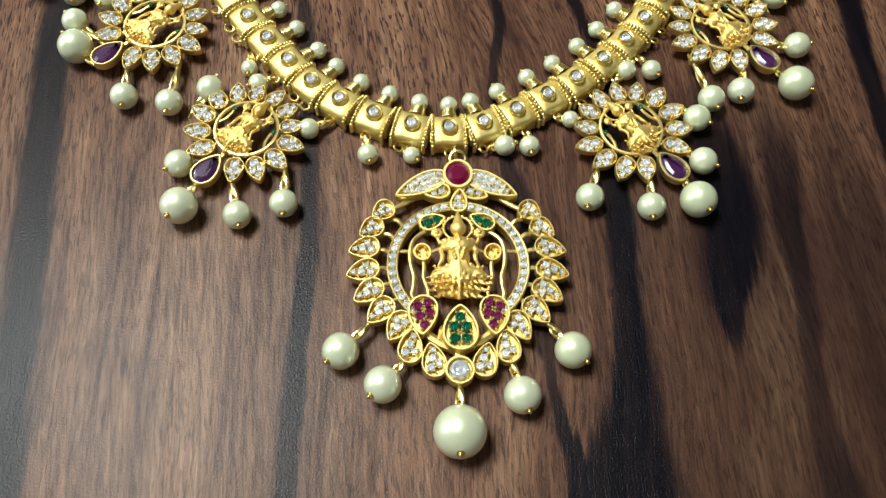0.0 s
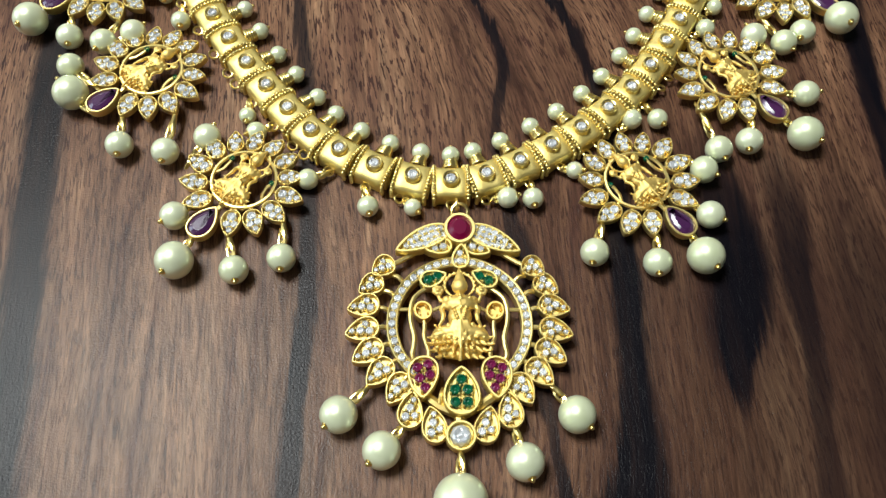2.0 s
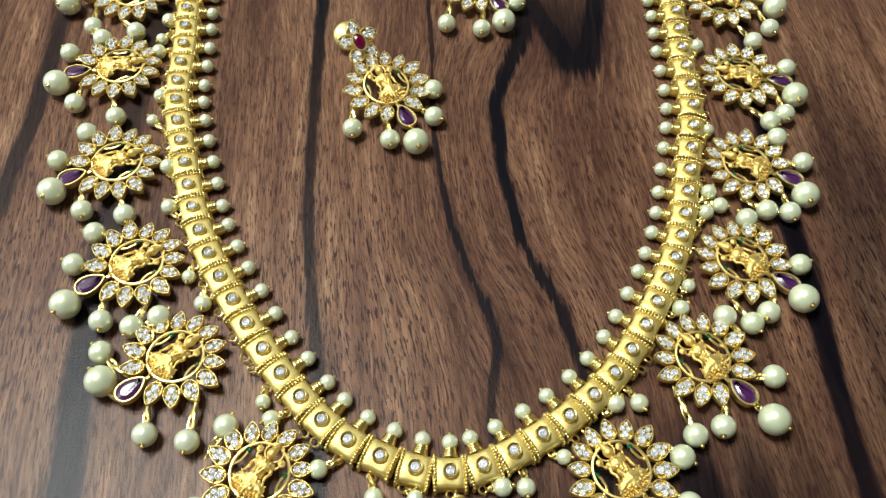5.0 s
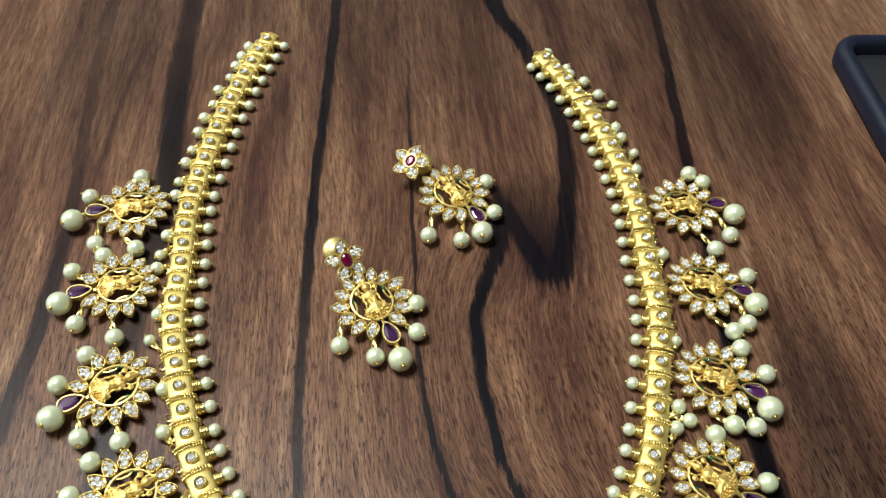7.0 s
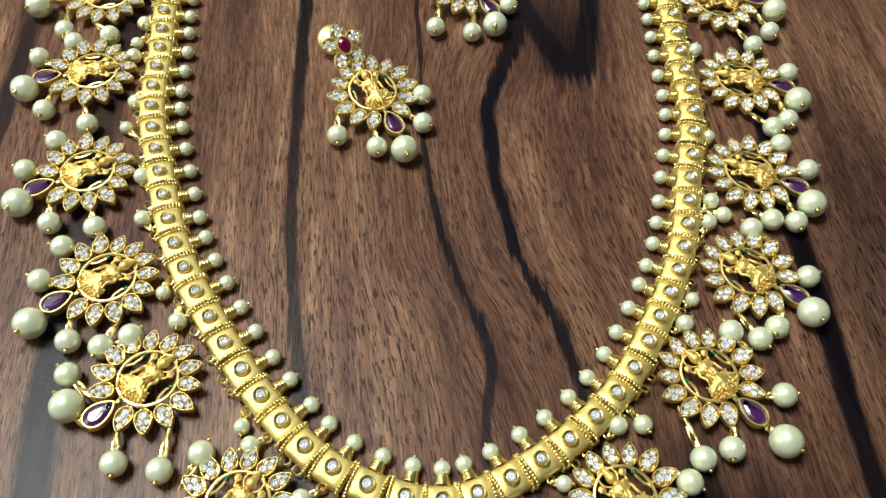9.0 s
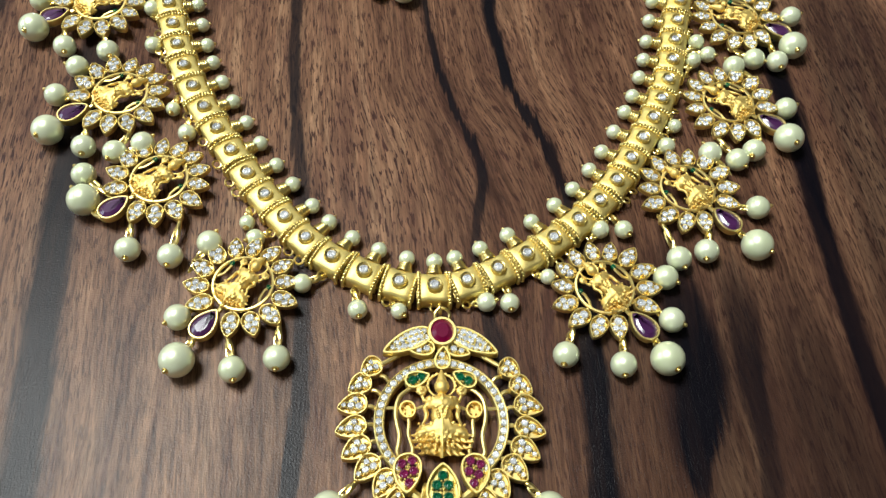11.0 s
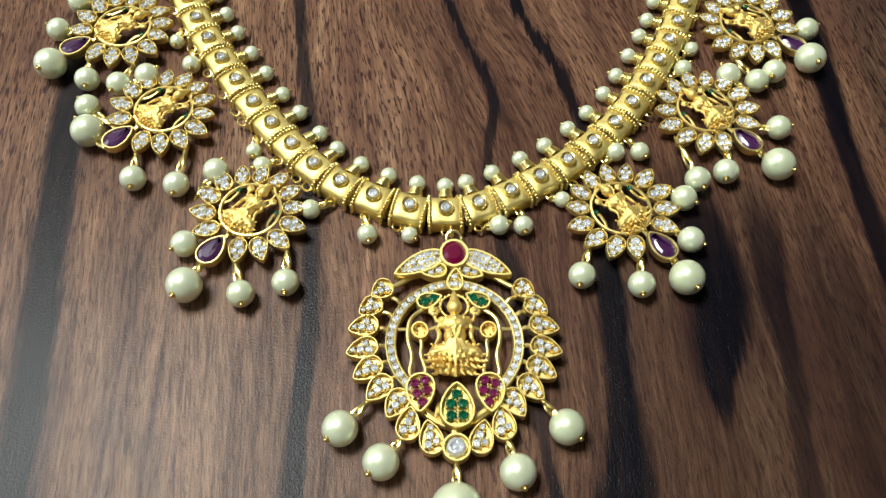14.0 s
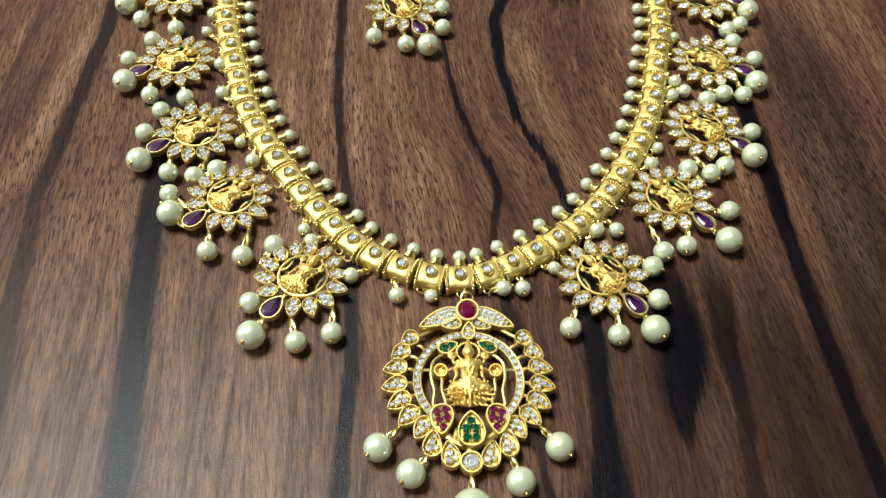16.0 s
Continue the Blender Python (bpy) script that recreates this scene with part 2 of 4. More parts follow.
    bump(tree, math_node(tree, "MULTIPLY_ADD", grit, 1.7, height), 0.38, 0.00009, shader)
    return m


def gold_material(name, colour, rough, grain, relief):
    m, tree, shader = material(name)
    place = tree.nodes.new("ShaderNodeTexCoord").outputs["Object"]
    n = noise_node(tree, place, grain, 4, 0.6)
    worn = noise_node(tree, place, grain * 0.12, 3)
    dark = tuple(c * k for c, k in zip(colour, (0.86, 0.78, 0.6)))
    tone = mix_colour(tree, worn, (*dark, 1), (*colour, 1))
    tree.links.new(tone, shader.inputs["Base Color"])
    shader.inputs["Metallic"].default_value = 1.0
    tree.links.new(math_node(tree, "MULTIPLY_ADD", worn, 0.14, rough - 0.07), shader.inputs["Roughness"])
    bump(tree, n, relief, 0.00006 if relief < 0.9 else 0.0003, shader)
    return m


def pearl_material():
    m, tree, shader = material("cream_pearl")
    place = tree.nodes.new("ShaderNodeTexCoord").outputs["Object"]
    info = tree.nodes.new("ShaderNodeObjectInfo")
    n = noise_node(tree, place, 350, 3)
    tone = mix_colour(tree, info.outputs["Random"], (0.77, 0.85, 0.47, 1), (0.85, 0.90, 0.60, 1))
    tone = mix_colour(tree, n, tone, (0.90, 0.93, 0.69, 1))
    tree.links.new(tone, shader.inputs["Base Color"])
    shader.inputs["Roughness"].default_value = 0.36
    shader.inputs["Metallic"].default_value = 0.36
    shader.inputs["Coat Weight"].default_value = 1.0
    shader.inputs["Coat IOR"].default_value = 1.75
    shader.inputs["Coat Roughness"].default_value = 0.07
    bump(tree, n, 0.08, 0.00005, shader)
    return m


def gem_material(name, colour, transmit, rough=0.03, ior=1.9):
    m, tree, shader = material(name)
    info = tree.nodes.new("ShaderNodeObjectInfo")
    tone = mix_colour(tree, info.outputs["Random"], (*(0.75 * c for c in colour), 1), (*colour, 1))
    tree.links.new(tone, shader.inputs["Base Color"])
    shader.inputs["Transmission Weight"].default_value = transmit
    shader.inputs["Roughness"].default_value = rough
    shader.inputs["IOR"].default_value = ior
    return m


def plain_material(name, a, b, rough, scale):
    m, tree, shader = material(name)
    place = tree.nodes.new("ShaderNodeTexCoord").outputs["Object"]
    n = noise_node(tree, place, scale, 5, 0.6)
    tree.links.new(mix_colour(tree, n, (*a, 1), (*b, 1)), shader.inputs["Base Color"])
    shader.inputs["Roughness"].default_value = rough
    bump(tree, n, 0.15, 0.0005, shader)
    return m


WOOD = wood_material()
GOLD = gold_material("matte_gold", (0.97, 0.82, 0.34), 0.56, 1700, 0.6)
GOLD_WIRE = gold_material("polished_gold", (0.95, 0.78, 0.33), 0.30, 900, 0.15)
GOLD_PALE = gold_material("pale_gold", (0.98, 0.81, 0.35), 0.46, 1100, 0.25)
GOLD_DEEP = gold_material("deep_gold", (0.98, 0.76, 0.28), 0.58, 1000, 0.5)
PEARL = pearl_material()
CLEAR = gem_material("clear_stone", (0.97, 0.98, 1.0), 0.0, 0.03, 2.2)
CLEAR.node_tree.nodes["Principled BSDF"].inputs["Metallic"].default_value = 0.42
RUBY = gem_material("ruby_red_stone", (0.17, 0.001, 0.035), 0.15, 0.22, 1.6)
PURPLE = gem_material("purple_stone", (0.075, 0.018, 0.085), 0.10, 0.20, 1.7)
PINK = gem_material("pink_ruby_stone", (0.30, 0.022, 0.11), 0.25, 0.05, 1.76)
GREEN = gem_material("green_stone", (0.005, 0.17, 0.075), 0.25, 0.05, 1.7)
NAVY = plain_material("navy_plastic", (0.004, 0.007, 0.020), (0.006, 0.010, 0.026), 0.48, 60)
BLACK = plain_material("black_lining", (0.004, 0.004, 0.007), (0.007, 0.007, 0.011), 0.6, 60)
GREY_WALL = plain_material("grey_paint", (0.34, 0.34, 0.32), (0.38, 0.38, 0.36), 0.9, 3)
TILE = plain_material("grey_floor", (0.36, 0.34, 0.31), (0.44, 0.42, 0.38), 0.5, 5)
DARK_CEILING = plain_material("dark_ceiling_brown", (0.075, 0.062, 0.05), (0.095, 0.078, 0.062), 0.8, 3)
LAMP_WHITE = plain_material("white_enamel", (0.8, 0.8, 0.78), (0.83, 0.83, 0.81), 0.4, 9)

# ---- mesh builders; they work in millimetres ----
MM = 0.001


def finish(bm, name, mat, sharp=38):
    bmesh.ops.recalc_face_normals(bm, faces=bm.faces)
    bmesh.ops.scale(bm, vec=(MM, MM, MM), verts=bm.verts)
    data = bpy.data.meshes.new(name)
    bm.to_mesh(data)
    bm.free()
    data.polygons.foreach_set("use_smooth", [True] * len(data.polygons))
    data.set_sharp_from_angle(angle=radians(sharp))
    data.materials.append(mat)
    return data


def ball(bm, r, at=(0, 0, 0), scale=(1, 1, 1), turn=None, u=12, v=8):
    m = Matrix.Translation(at) @ (turn or Matrix()) @ Matrix.Diagonal((*scale, 1))
    bmesh.ops.create_uvsphere(bm, u_segments=u, v_segments=v, radius=r, matrix=m)


def bead(bm, r, at):
    bmesh.ops.create_icosphere(bm, subdivisions=1, radius=r, matrix=Matrix.Translation(at))


def tube(bm, points, r, seg=8, closed=False, end=None):
    pts = [Vector(p) for p in points]
    n, rings, last = len(pts), [], None
    for i, p in enumerate(pts):
        a = pts[i - 1] if i or closed else p
        b = pts[(i + 1) % n] if i < n - 1 or closed else p
        t = (b - a).normalized()
        side = t.orthogonal() if last is None else last - t * last.dot(t)
        side.normalize()
        last = side
        up = t.cross(side)
        k = r if end is None else r + (end - r) * i / (n - 1)
        rings.append([bm.verts.new(p + k * (math.cos(j * math.tau / seg) * side + math.sin(j * math.tau / seg) * up)) for j in range(seg)])
    for i in range(n if closed else n - 1):
        a, b = rings[i], rings[(i + 1) % n]
        for j in range(seg):
            bm.faces.new((a[j], a[(j + 1) % seg], b[(j + 1) % seg], b[j]))
    if not closed:
        bm.faces.new(rings[0][::-1])
        bm.faces.new(rings[-1])


def eased(points, steps=4):
    """A smooth line through the points."""
    p = [Vector(q) for q in points]
    p = [2 * p[0] - p[1]] + p + [2 * p[-1] - p[-2]]
    out = []
    for a, b, c, d in zip(p, p[1:], p[2:], p[3:]):
        for i in range(steps):
            t = i / steps
            out.append(0.5 * (2 * b + (c - a) * t + (2 * a - 5 * b + 4 * c - d) * t**2 + (3 * b - a - 3 * c + d) * t**3))
    return out + [p[-2]]


def hoop(bm, radius, r, at=(0, 0, 0), turn=None, seg=20, around=6, squash=1.0):
    m = Matrix.Translation(at) @ (turn or Matrix())
    tube(bm, [m @ Vector((radius * math.cos(i * math.tau / seg), squash * radius * math.sin(i * math.tau / seg), 0)) for i in range(seg)], r, around, True)


def lathe(bm, profile, seg=24, m=None):
    rings = []
    for r, z in profile:
        rings.append([bm.verts.new((m or Matrix()) @ Vector((r * math.cos(j * math.tau / seg), r * math.sin(j * math.tau / seg), z))) for j in range(seg)])
    for a, b in zip(rings, rings[1:]):
        for j in range(seg):
            bm.faces.new((a[j], a[(j + 1) % seg], b[(j + 1) % seg], b[j]))
    bm.faces.new(rings[0][::-1])
    bm.faces.new(rings[-1])


def inset(outline, d):
    """The outline moved inwards by d; it runs counter-clockwise."""
    out, n = [], len(outline)
    for i in range(n):
        e = (outline[(i + 1) % n] - outline[i - 1]).normalized()
        out.append(outline[i] + Vector((-e.y, e.x)) * d)
    return out


def dish(bm, outline, z0, z1, rim=0.45, deep=0.5):
    """A cast cup: upright wall, rounded rim and a sunk floor."""
    steps = [(0.18, z0), (0, z0 + 0.3), (0, z1 - 0.15), (0.12, z1), (rim - 0.08, z1), (rim, z1 - 0.1), (rim + 0.03, z1 - deep)]
    rings = [[bm.verts.new((p.x, p.y, z)) for p in (inset(outline, d) if d else outline)] for d, z in steps]
    n = len(outline)
    for a, b in zip(rings, rings[1:]):
        for j in range(n):
            bm.faces.new((a[j], a[(j + 1) % n], b[(j + 1) % n], b[j]))
    bm.faces.new(rings[0][::-1])
    bm.faces.new(rings[-1])


def slab(bm, outline, z0, z1, bevel=0.2, crown=0.0):
    """A block with a bevelled, faceted top."""
    steps = [(0, z0), (0, z1 - bevel), (bevel * 1.6, z1)] + ([(bevel * 1.6 + 0.5, z1 + crown)] if crown else [])
    rings = [[bm.verts.new((p.x, p.y, z)) for p in (inset(outline, d) if d else outline)] for d, z in steps]
    n = len(outline)
    for a, b in zip(rings, rings[1:]):
        for j in range(n):
            bm.faces.new((a[j], a[(j + 1) % n], b[(j + 1) % n], b[j]))
    bm.faces.new(rings[0][::-1])
    bm.faces.new(rings[-1])


def drop_outline(length, width, bend=0.0, sharp=1.0, n=26):
    """A teardrop along y, its point at +y, curling sideways by bend."""
    out = []
    for i in range(n):
        a = -math.pi / 2 + math.tau * (i + 0.5) / n
        s = math.sin(a)
        k = (0.5 - 0.5 * s) ** (0.5 * sharp)
        x = width / 2 * math.cos(a) * (0.32 + 0.95 * k)
        y = length / 2 * s
        out.append(Vector((x + bend * (0.5 + 0.5 * s) ** 2, y)))
    return out


def oval(rx, ry, n=28):
    return [Vector((rx * math.cos(i * math.tau / n), ry * math.sin(i * math.tau / n))) for i in range(n)]


def cut_stone(name, r, high, mat, sides=8):
    """A foil-backed round brilliant: raised crown facets round the star of its back facets."""
    bm = bmesh.new()
    def ring(k, z, turn):
        return [bm.verts.new((k * math.cos((j + turn) * math.tau / sides), k * math.sin((j + turn) * math.tau / sides), z)) for j in range(sides)]
    foot, low, mid, top = ring(r, -high, 0), ring(r, 0, 0), ring(r * 0.84, high * 0.55, 0.5), ring(r * 0.66, high * 0.75, 0)
    star = ring(r * 0.34, high * 0.18, 0.5)
    centre = bm.verts.new((0, 0, high * 0.42))
    for j in range(sides):
        k = (j + 1) % sides
        bm.faces.new((foot[j], foot[k], low[k], low[j]))
        bm.faces.new((low[j], low[k], mid[j]))
        bm.faces.new((mid[j], low[k], mid[k]))
        bm.faces.new((mid[j], mid[k], top[k]))
        bm.faces.new((mid[j], top[k], top[j]))
        bm.faces.new((top[j], top[k], star[j]))
        bm.faces.new((star[j], top[k], star[k]))
        bm.faces.new((star[j], star[k], centre))
    bm.faces.new(foot[::-1])
    return finish(bm, name, mat, 5)


def flat(x, y, z=0.0, angle=0.0, scale=1.0):
    """A pose in millimetres and degrees, turned about the upright."""
    return Matrix.Translation(Vector((x, y, z)) * MM) @ Matrix.Rotation(radians(angle), 4, "Z") @ Matrix.Scale(scale, 4)


def part(name, data, parent, m=None, label=""):
    ob = new(name, data)
    ob.parent = parent
    if m is not None:
        ob.matrix_basis = m
    if label:
        ob["label"] = label
    return ob


def thing(name, m, label, category, group=""):
    ob = new(name)
    ob.empty_display_size = 0.005
    ob.matrix_basis = m
    return tagged(ob, label, category, group)


# ---- the table, and an unseen room added for bounce and reflections ----
def block(name, lo, hi, mat, bevel=0.0):
    bm = bmesh.new()
    bmesh.ops.create_cube(bm, size=1)
    for v in bm.verts:
        v.co = Vector([(lo[i] + hi[i]) / 2 + v.co[i] * (hi[i] - lo[i]) for i in range(3)])
    if bevel:
        bmesh.ops.bevel(bm, geom=list(bm.edges), offset=bevel, segments=3, affect="EDGES", profile=0.6)
    bmesh.ops.recalc_face_normals(bm, faces=bm.faces)
    data = bpy.data.meshes.new(name)
    bm.to_mesh(data)
    bm.free()
    data.materials.append(mat)
    return new(name, data)


def setting(ob, label, category):
    return tagged(ob, label, category, kind="structure")


setting(block("floor", (-1.9, -1.9, -0.85), (1.9, 1.9, -0.75), TILE), "plain grey floor under the table", "floor")
# unseen; its dark brown stands in for the camera's reflection in the table
setting(block("ceiling", (-1.9, -1.9, 1.82), (1.9, 1.9, 1.92), DARK_CEILING), "unseen ceiling, kept dark for dark reflections", "ceiling")
setting(block("wall_north", (-1.9, 1.7, -0.75), (1.9, 1.8, 1.82), GREY_WALL), "plain grey painted wall", "wall")
setting(block("wall_south", (-1.9, -1.8, -0.75), (1.9, -1.7, 1.82), GREY_WALL), "plain grey painted wall", "wall")
setting(block("wall_east", (1.7, -1.7, -0.75), (1.8, 1.7, 1.82), GREY_WALL), "plain grey painted wall", "wall")
west = new("wall_west")
setting(west, "grey painted wall with a window opening", "wall")
for n, (lo, hi) in enumerate((((-1.8, -1.7, -0.75), (-1.7, 1.7, 0.2)), ((-1.8, -1.7, 1.3), (-1.7, 1.7, 1.82)), ((-1.8, -1.7, 0.2), (-1.7, -0.35, 1.3)), ((-1.8, 0.85, 0.2), (-1.7, 1.7, 1.3)))):
    block("wall_panel", lo, hi, GREY_WALL).parent = west

table = thing("table", Matrix(), "dark brown wooden table top with black veins", "table")
top = block("tabletop", (-0.62, -0.50, -0.028), (0.62, 0.60, 0.0), WOOD, 0.003)
top.parent = table
for sx in (-0.54, 0.54):
    for sy in (-0.42, 0.52):
        leg = block("leg", (sx - 0.03, sy - 0.03, -0.75), (sx + 0.03, sy + 0.03, -0.028), WOOD, 0.004)
        leg.parent = table

# ---- shared pieces of the jewellery ----
def pearl_mesh(name, r):
    bm = bmesh.new()
    ball(bm, r, u=32, v=20)
    return finish(bm, name, PEARL, 180)


PEARL_SIZES = {r: pearl_mesh("pearl", r) for r in (1.68, 1.62, 1.95, 2.55, 3.3, 3.05, 4.2)}


def pin_head_mesh():
    bm = bmesh.new()
    ball(bm, 0.42, u=10, v=8)
    lathe(bm, [(0.62, -0.42), (0.7, -0.30), (0.55, -0.16)], 12)
    return finish(bm, "pin_head", GOLD_WIRE)


def wire_loop_mesh():
    """An eye of wire from the origin to y = 1, with a turn of wire at its foot."""
    bm = bmesh.new()
    n = 22
    pts = [Vector((0.62 * math.sin(i * math.tau / n), 0.5 - 0.5 * math.cos(i * math.tau / n), 0.12 * math.sin(2 * i * math.tau / n))) for i in range(n)]
    tube(bm, [Vector((p.x, p.y * 0.55, p.z)) for p in pts], 0.24, 6, True)
    tube(bm, eased([(0.3, 0.36, 0.1), (0.42, 0.5, 0.25), (0.15, 0.7, 0.35), (-0.1, 0.85, 0.25), (0, 1.05, 0)], 3), 0.3, 7, end=0.42)
    return finish(bm, "wire_loop", GOLD_WIRE)


PIN_HEAD, WIRE_LOOP = pin_head_mesh(), wire_loop_mesh()
STONES = {r: cut_stone("stone", r, r * 0.7, CLEAR) for r in (0.5, 0.62, 0.72, 0.82, 0.95, 1.08, 1.75)}
PINK_STONE = cut_stone("ruby_stone", 0.88, 0.6, PINK)
GREEN_STONE = cut_stone("emerald_stone", 0.92, 0.62, GREEN)
GREEN_SMALL = cut_stone("emerald_stone", 0.55, 0.4, GREEN)


def hung_pearl(parent, at, r, hook, label=""):
    """A pearl that lies on the table, hung by a wire eye from the hook point."""
    at, hook = Vector(at), Vector(hook)
    ob = part("pearl", PEARL_SIZES[r], parent, flat(at.x, at.y, at.z), label)
    way = (hook - at).normalized()
    gap = max((hook - at).length - r + 0.5, 0.9)
    turn = way.to_track_quat("Y", "Z").to_matrix().to_4x4()
    part("wire_loop", WIRE_LOOP, ob, Matrix.Translation(way * (r - 0.15) * MM) @ turn @ Matrix.Diagonal((1, gap, 1, 1)))
    tip = -way
    tip.z = max(tip.z, -0.1) + 0.25
    tip.normalize()
    turn = tip.to_track_quat("Z", "Y").to_matrix().to_4x4()
    part("pin_head", PIN_HEAD, ob, Matrix.Translation(tip * (r + 0.22) * MM) @ turn)
    return ob


def studded(name, outline, spots, z0=1.3, z1=3.5, mat=GOLD, prong=0.24, rim=0.42):
    """A cast cup with little prongs round the places of its stones."""
    bm = bmesh.new()
    dish(bm, outline, z0, z1, rim, 1.15)
    for x, y, r in spots:
        for k in range(4):
            a = k * math.pi / 2 + 0.7
            bead(bm, prong, (x + (r + 0.08) * math.cos(a), y + (r + 0.08) * math.sin(a), z1 - 0.2))
            tube(bm, [(x + (r + 0.12) * math.cos(a), y + (r + 0.12) * math.sin(a), z) for z in (z1 - 1.2, z1 - 0.25)], 0.16, 5)
    return finish(bm, name, mat)


def set_stones(cup, spots, z, meshes, name="stone"):
    for x, y, r in spots:
        part(name, meshes[r] if isinstance(meshes, dict) else meshes, cup, flat(x, y, z, 37 * x + 11 * y))


def figurine_mesh(k):
    """A plain seated figure on a lotus, lying on its back, head towards +y."""
    rnd = random.Random(5)
    bm = bmesh.new()
    def blob(x, y, z, r, sx=1, sy=1, sz=1, turn=0.0, u=12, v=8):
        ball(bm, r, (x, y, z), (sx, sy, sz), Matrix.Rotation(radians(turn), 4, "Z"), u, v)
    # lotus of narrow pointed petals
    for row, (y, width, count) in enumerate(((-6.4, 3.5, 7), (-5.4, 4.3, 9), (-4.4, 4.7, 11), (-3.5, 4.5, 10))):
        for i in range(count):
            t = 2 * i / (count - 1) - 1
            x, z = width * t, 2.5 + 0.5 * row + 0.9 * (1 - t * t)
            tip = (x * 1.08 + rnd.uniform(-0.2, 0.2), y - 0.75 + 0.9 * abs(t) + rnd.uniform(-0.25, 0.2), z + 0.55)
            tube(bm, [(x * 0.72, y + 1.1, z - 0.4), (x * 0.93, y + 0.2, z + 0.1), tip], 0.62, 6, end=0.14)
    blob(0, -4.6, 2.7, 2.6, 1.45, 0.8, 0.4)
    # crossed legs under a pleated drape
    blob(0, -2.3, 3.9, 2.1, 2.0, 0.75, 0.75)
    for s in (-1, 1):
        blob(2.7 * s, -2.7, 4.2, 1.25, 1.35, 0.65, 0.8, -14 * s)
        for i in range(4):
            x = s * (0.35 + 0.42 * i)
            tube(bm, [(x * 0.6, -0.6, 5.3), (x, -2.4, 5.45 - 0.12 * i), (x * 1.25, -4.6 + 0.25 * i, 5.0 - 0.2 * i)], 0.26, 6, end=0.2)
    tube(bm, [(0, 0.4, 5.3), (0, -2.4, 5.45), (0.05, -5.4, 5.0), (0.05, -7.3, 4.2)], 0.3, 8, end=0.2)
    # trunk, narrow at the waist
    blob(0, 0.3, 4.2, 1.7, 1.1, 1.3, 0.8)
    blob(0, 2.5, 4.4, 1.9, 1.3, 0.95, 0.75)
    blob(0, 5.6, 4.8, 1.35, 0.95, 1.1, 0.9)
    tube(bm, [(0, 6.3, 4.7), (0, 7.1, 4.75), (0, 8.0, 4.6), (0, 9.0, 4.3)], 1.05, 10, end=0.22)
    hoop(bm, 2.25, 0.26, (0, 6.2, 3.7), seg=22)
    for i in range(13):
        a = radians(-20 + 220 * i / 12)
        blob(2.45 * math.cos(a), 6.2 + 2.45 * math.sin(a), 3.8, 0.24, u=6, v=5)
    for s in (-1, 1):
        blob(1.95 * s, 3.3, 4.3, 0.75, u=8, v=6)
        tube(bm, [(1.9 * s, 3.3, 4.3), (2.75 * s, 1.5, 4.5), (2.5 * s, 0.4, 5.0), (2.6 * s, -0.5, 5.1)], 0.5, 8, end=0.34)
        tube(bm, [(1.7 * s, 3.5, 4.0), (2.9 * s, 3.1, 4.1), (3.3 * s, 4.4, 4.2)], 0.45, 8, end=0.3)
        for i in range(7):
            blob(3.3 * s + 0.62 * math.cos(i * 0.9), 5.0 + 0.62 * math.sin(i * 0.9), 4.3, 0.4, u=8, v=6)
        blob(3.3 * s, 5.0, 4.6, 0.4, u=8, v=6)
        tube(bm, [(2.6 * s, -0.5, 5.1), (3.2 * s, -1.6, 4.7)], 0.34, 6, end=0.2)
        # garland
        for i in range(7):
            blob(s * (1.5 - 0.17 * i), 3.4 - 0.62 * i, 5.25 + 0.06 * i, 0.28, u=6, v=5)
    for i in range(7):
        blob(0.16 * math.sin(i * 2.0), 3.6 - 0.5 * i, 5.75 - 0.05 * i, 0.28, u=6, v=5)
    for i in range(54):
        a, t = rnd.uniform(-4.0, 4.0), rnd.uniform(-5.8, -0.9)
        blob(a, t, 4.0 + 1.0 * (1 - (a / 4.4) ** 2) + rnd.uniform(-0.2, 0.2), rnd.uniform(0.22, 0.42), u=6, v=5)
    bmesh.ops.scale(bm, vec=(k, k, 0.45 + 0.55 * k), verts=bm.verts)
    return melted(finish(bm, "figurine", GOLD_DEEP, 60))


def melted(data):
    """The same shape as one cast body, its pieces run together."""
    ob = new("cast", data)
    mod = ob.modifiers.new("cast", "REMESH")
    mod.mode, mod.voxel_size, mod.use_smooth_shade = "VOXEL", 0.13 * MM, True
    graph = bpy.context.evaluated_depsgraph_get()
    cast = bpy.data.meshes.new_from_object(ob.evaluated_get(graph))
    bpy.data.objects.remove(ob)
    cast.name = "figurine"
    return cast


# ---- chain ----
# places of every third link, from the middle outwards, in millimetres
CHAIN_LEFT = [(0, 0), (-20.2, 6.8), (-34.5, 21.5), (-46.1, 38.8), (-55.6, 57.1), (-61.6, 76.8), (-66.4, 97.0), (-67.2, 117.1), (-68.2, 137.8), (-66.0, 158.6), (-62.7, 180.0), (-57.8, 200.2), (-51.6, 219.6)]
CHAIN_RIGHT = [(0, 0), (18.8, 7.1), (35.3, 20.0), (47.3, 36.9), (56.0, 54.0), (61.7, 73.5), (66.9, 94.5), (67.9, 115.5), (69.0, 136.9), (66.7, 156.8), (62.6, 176.0), (55.6, 196.3), (46.5, 214.5)]
LINKS = 36


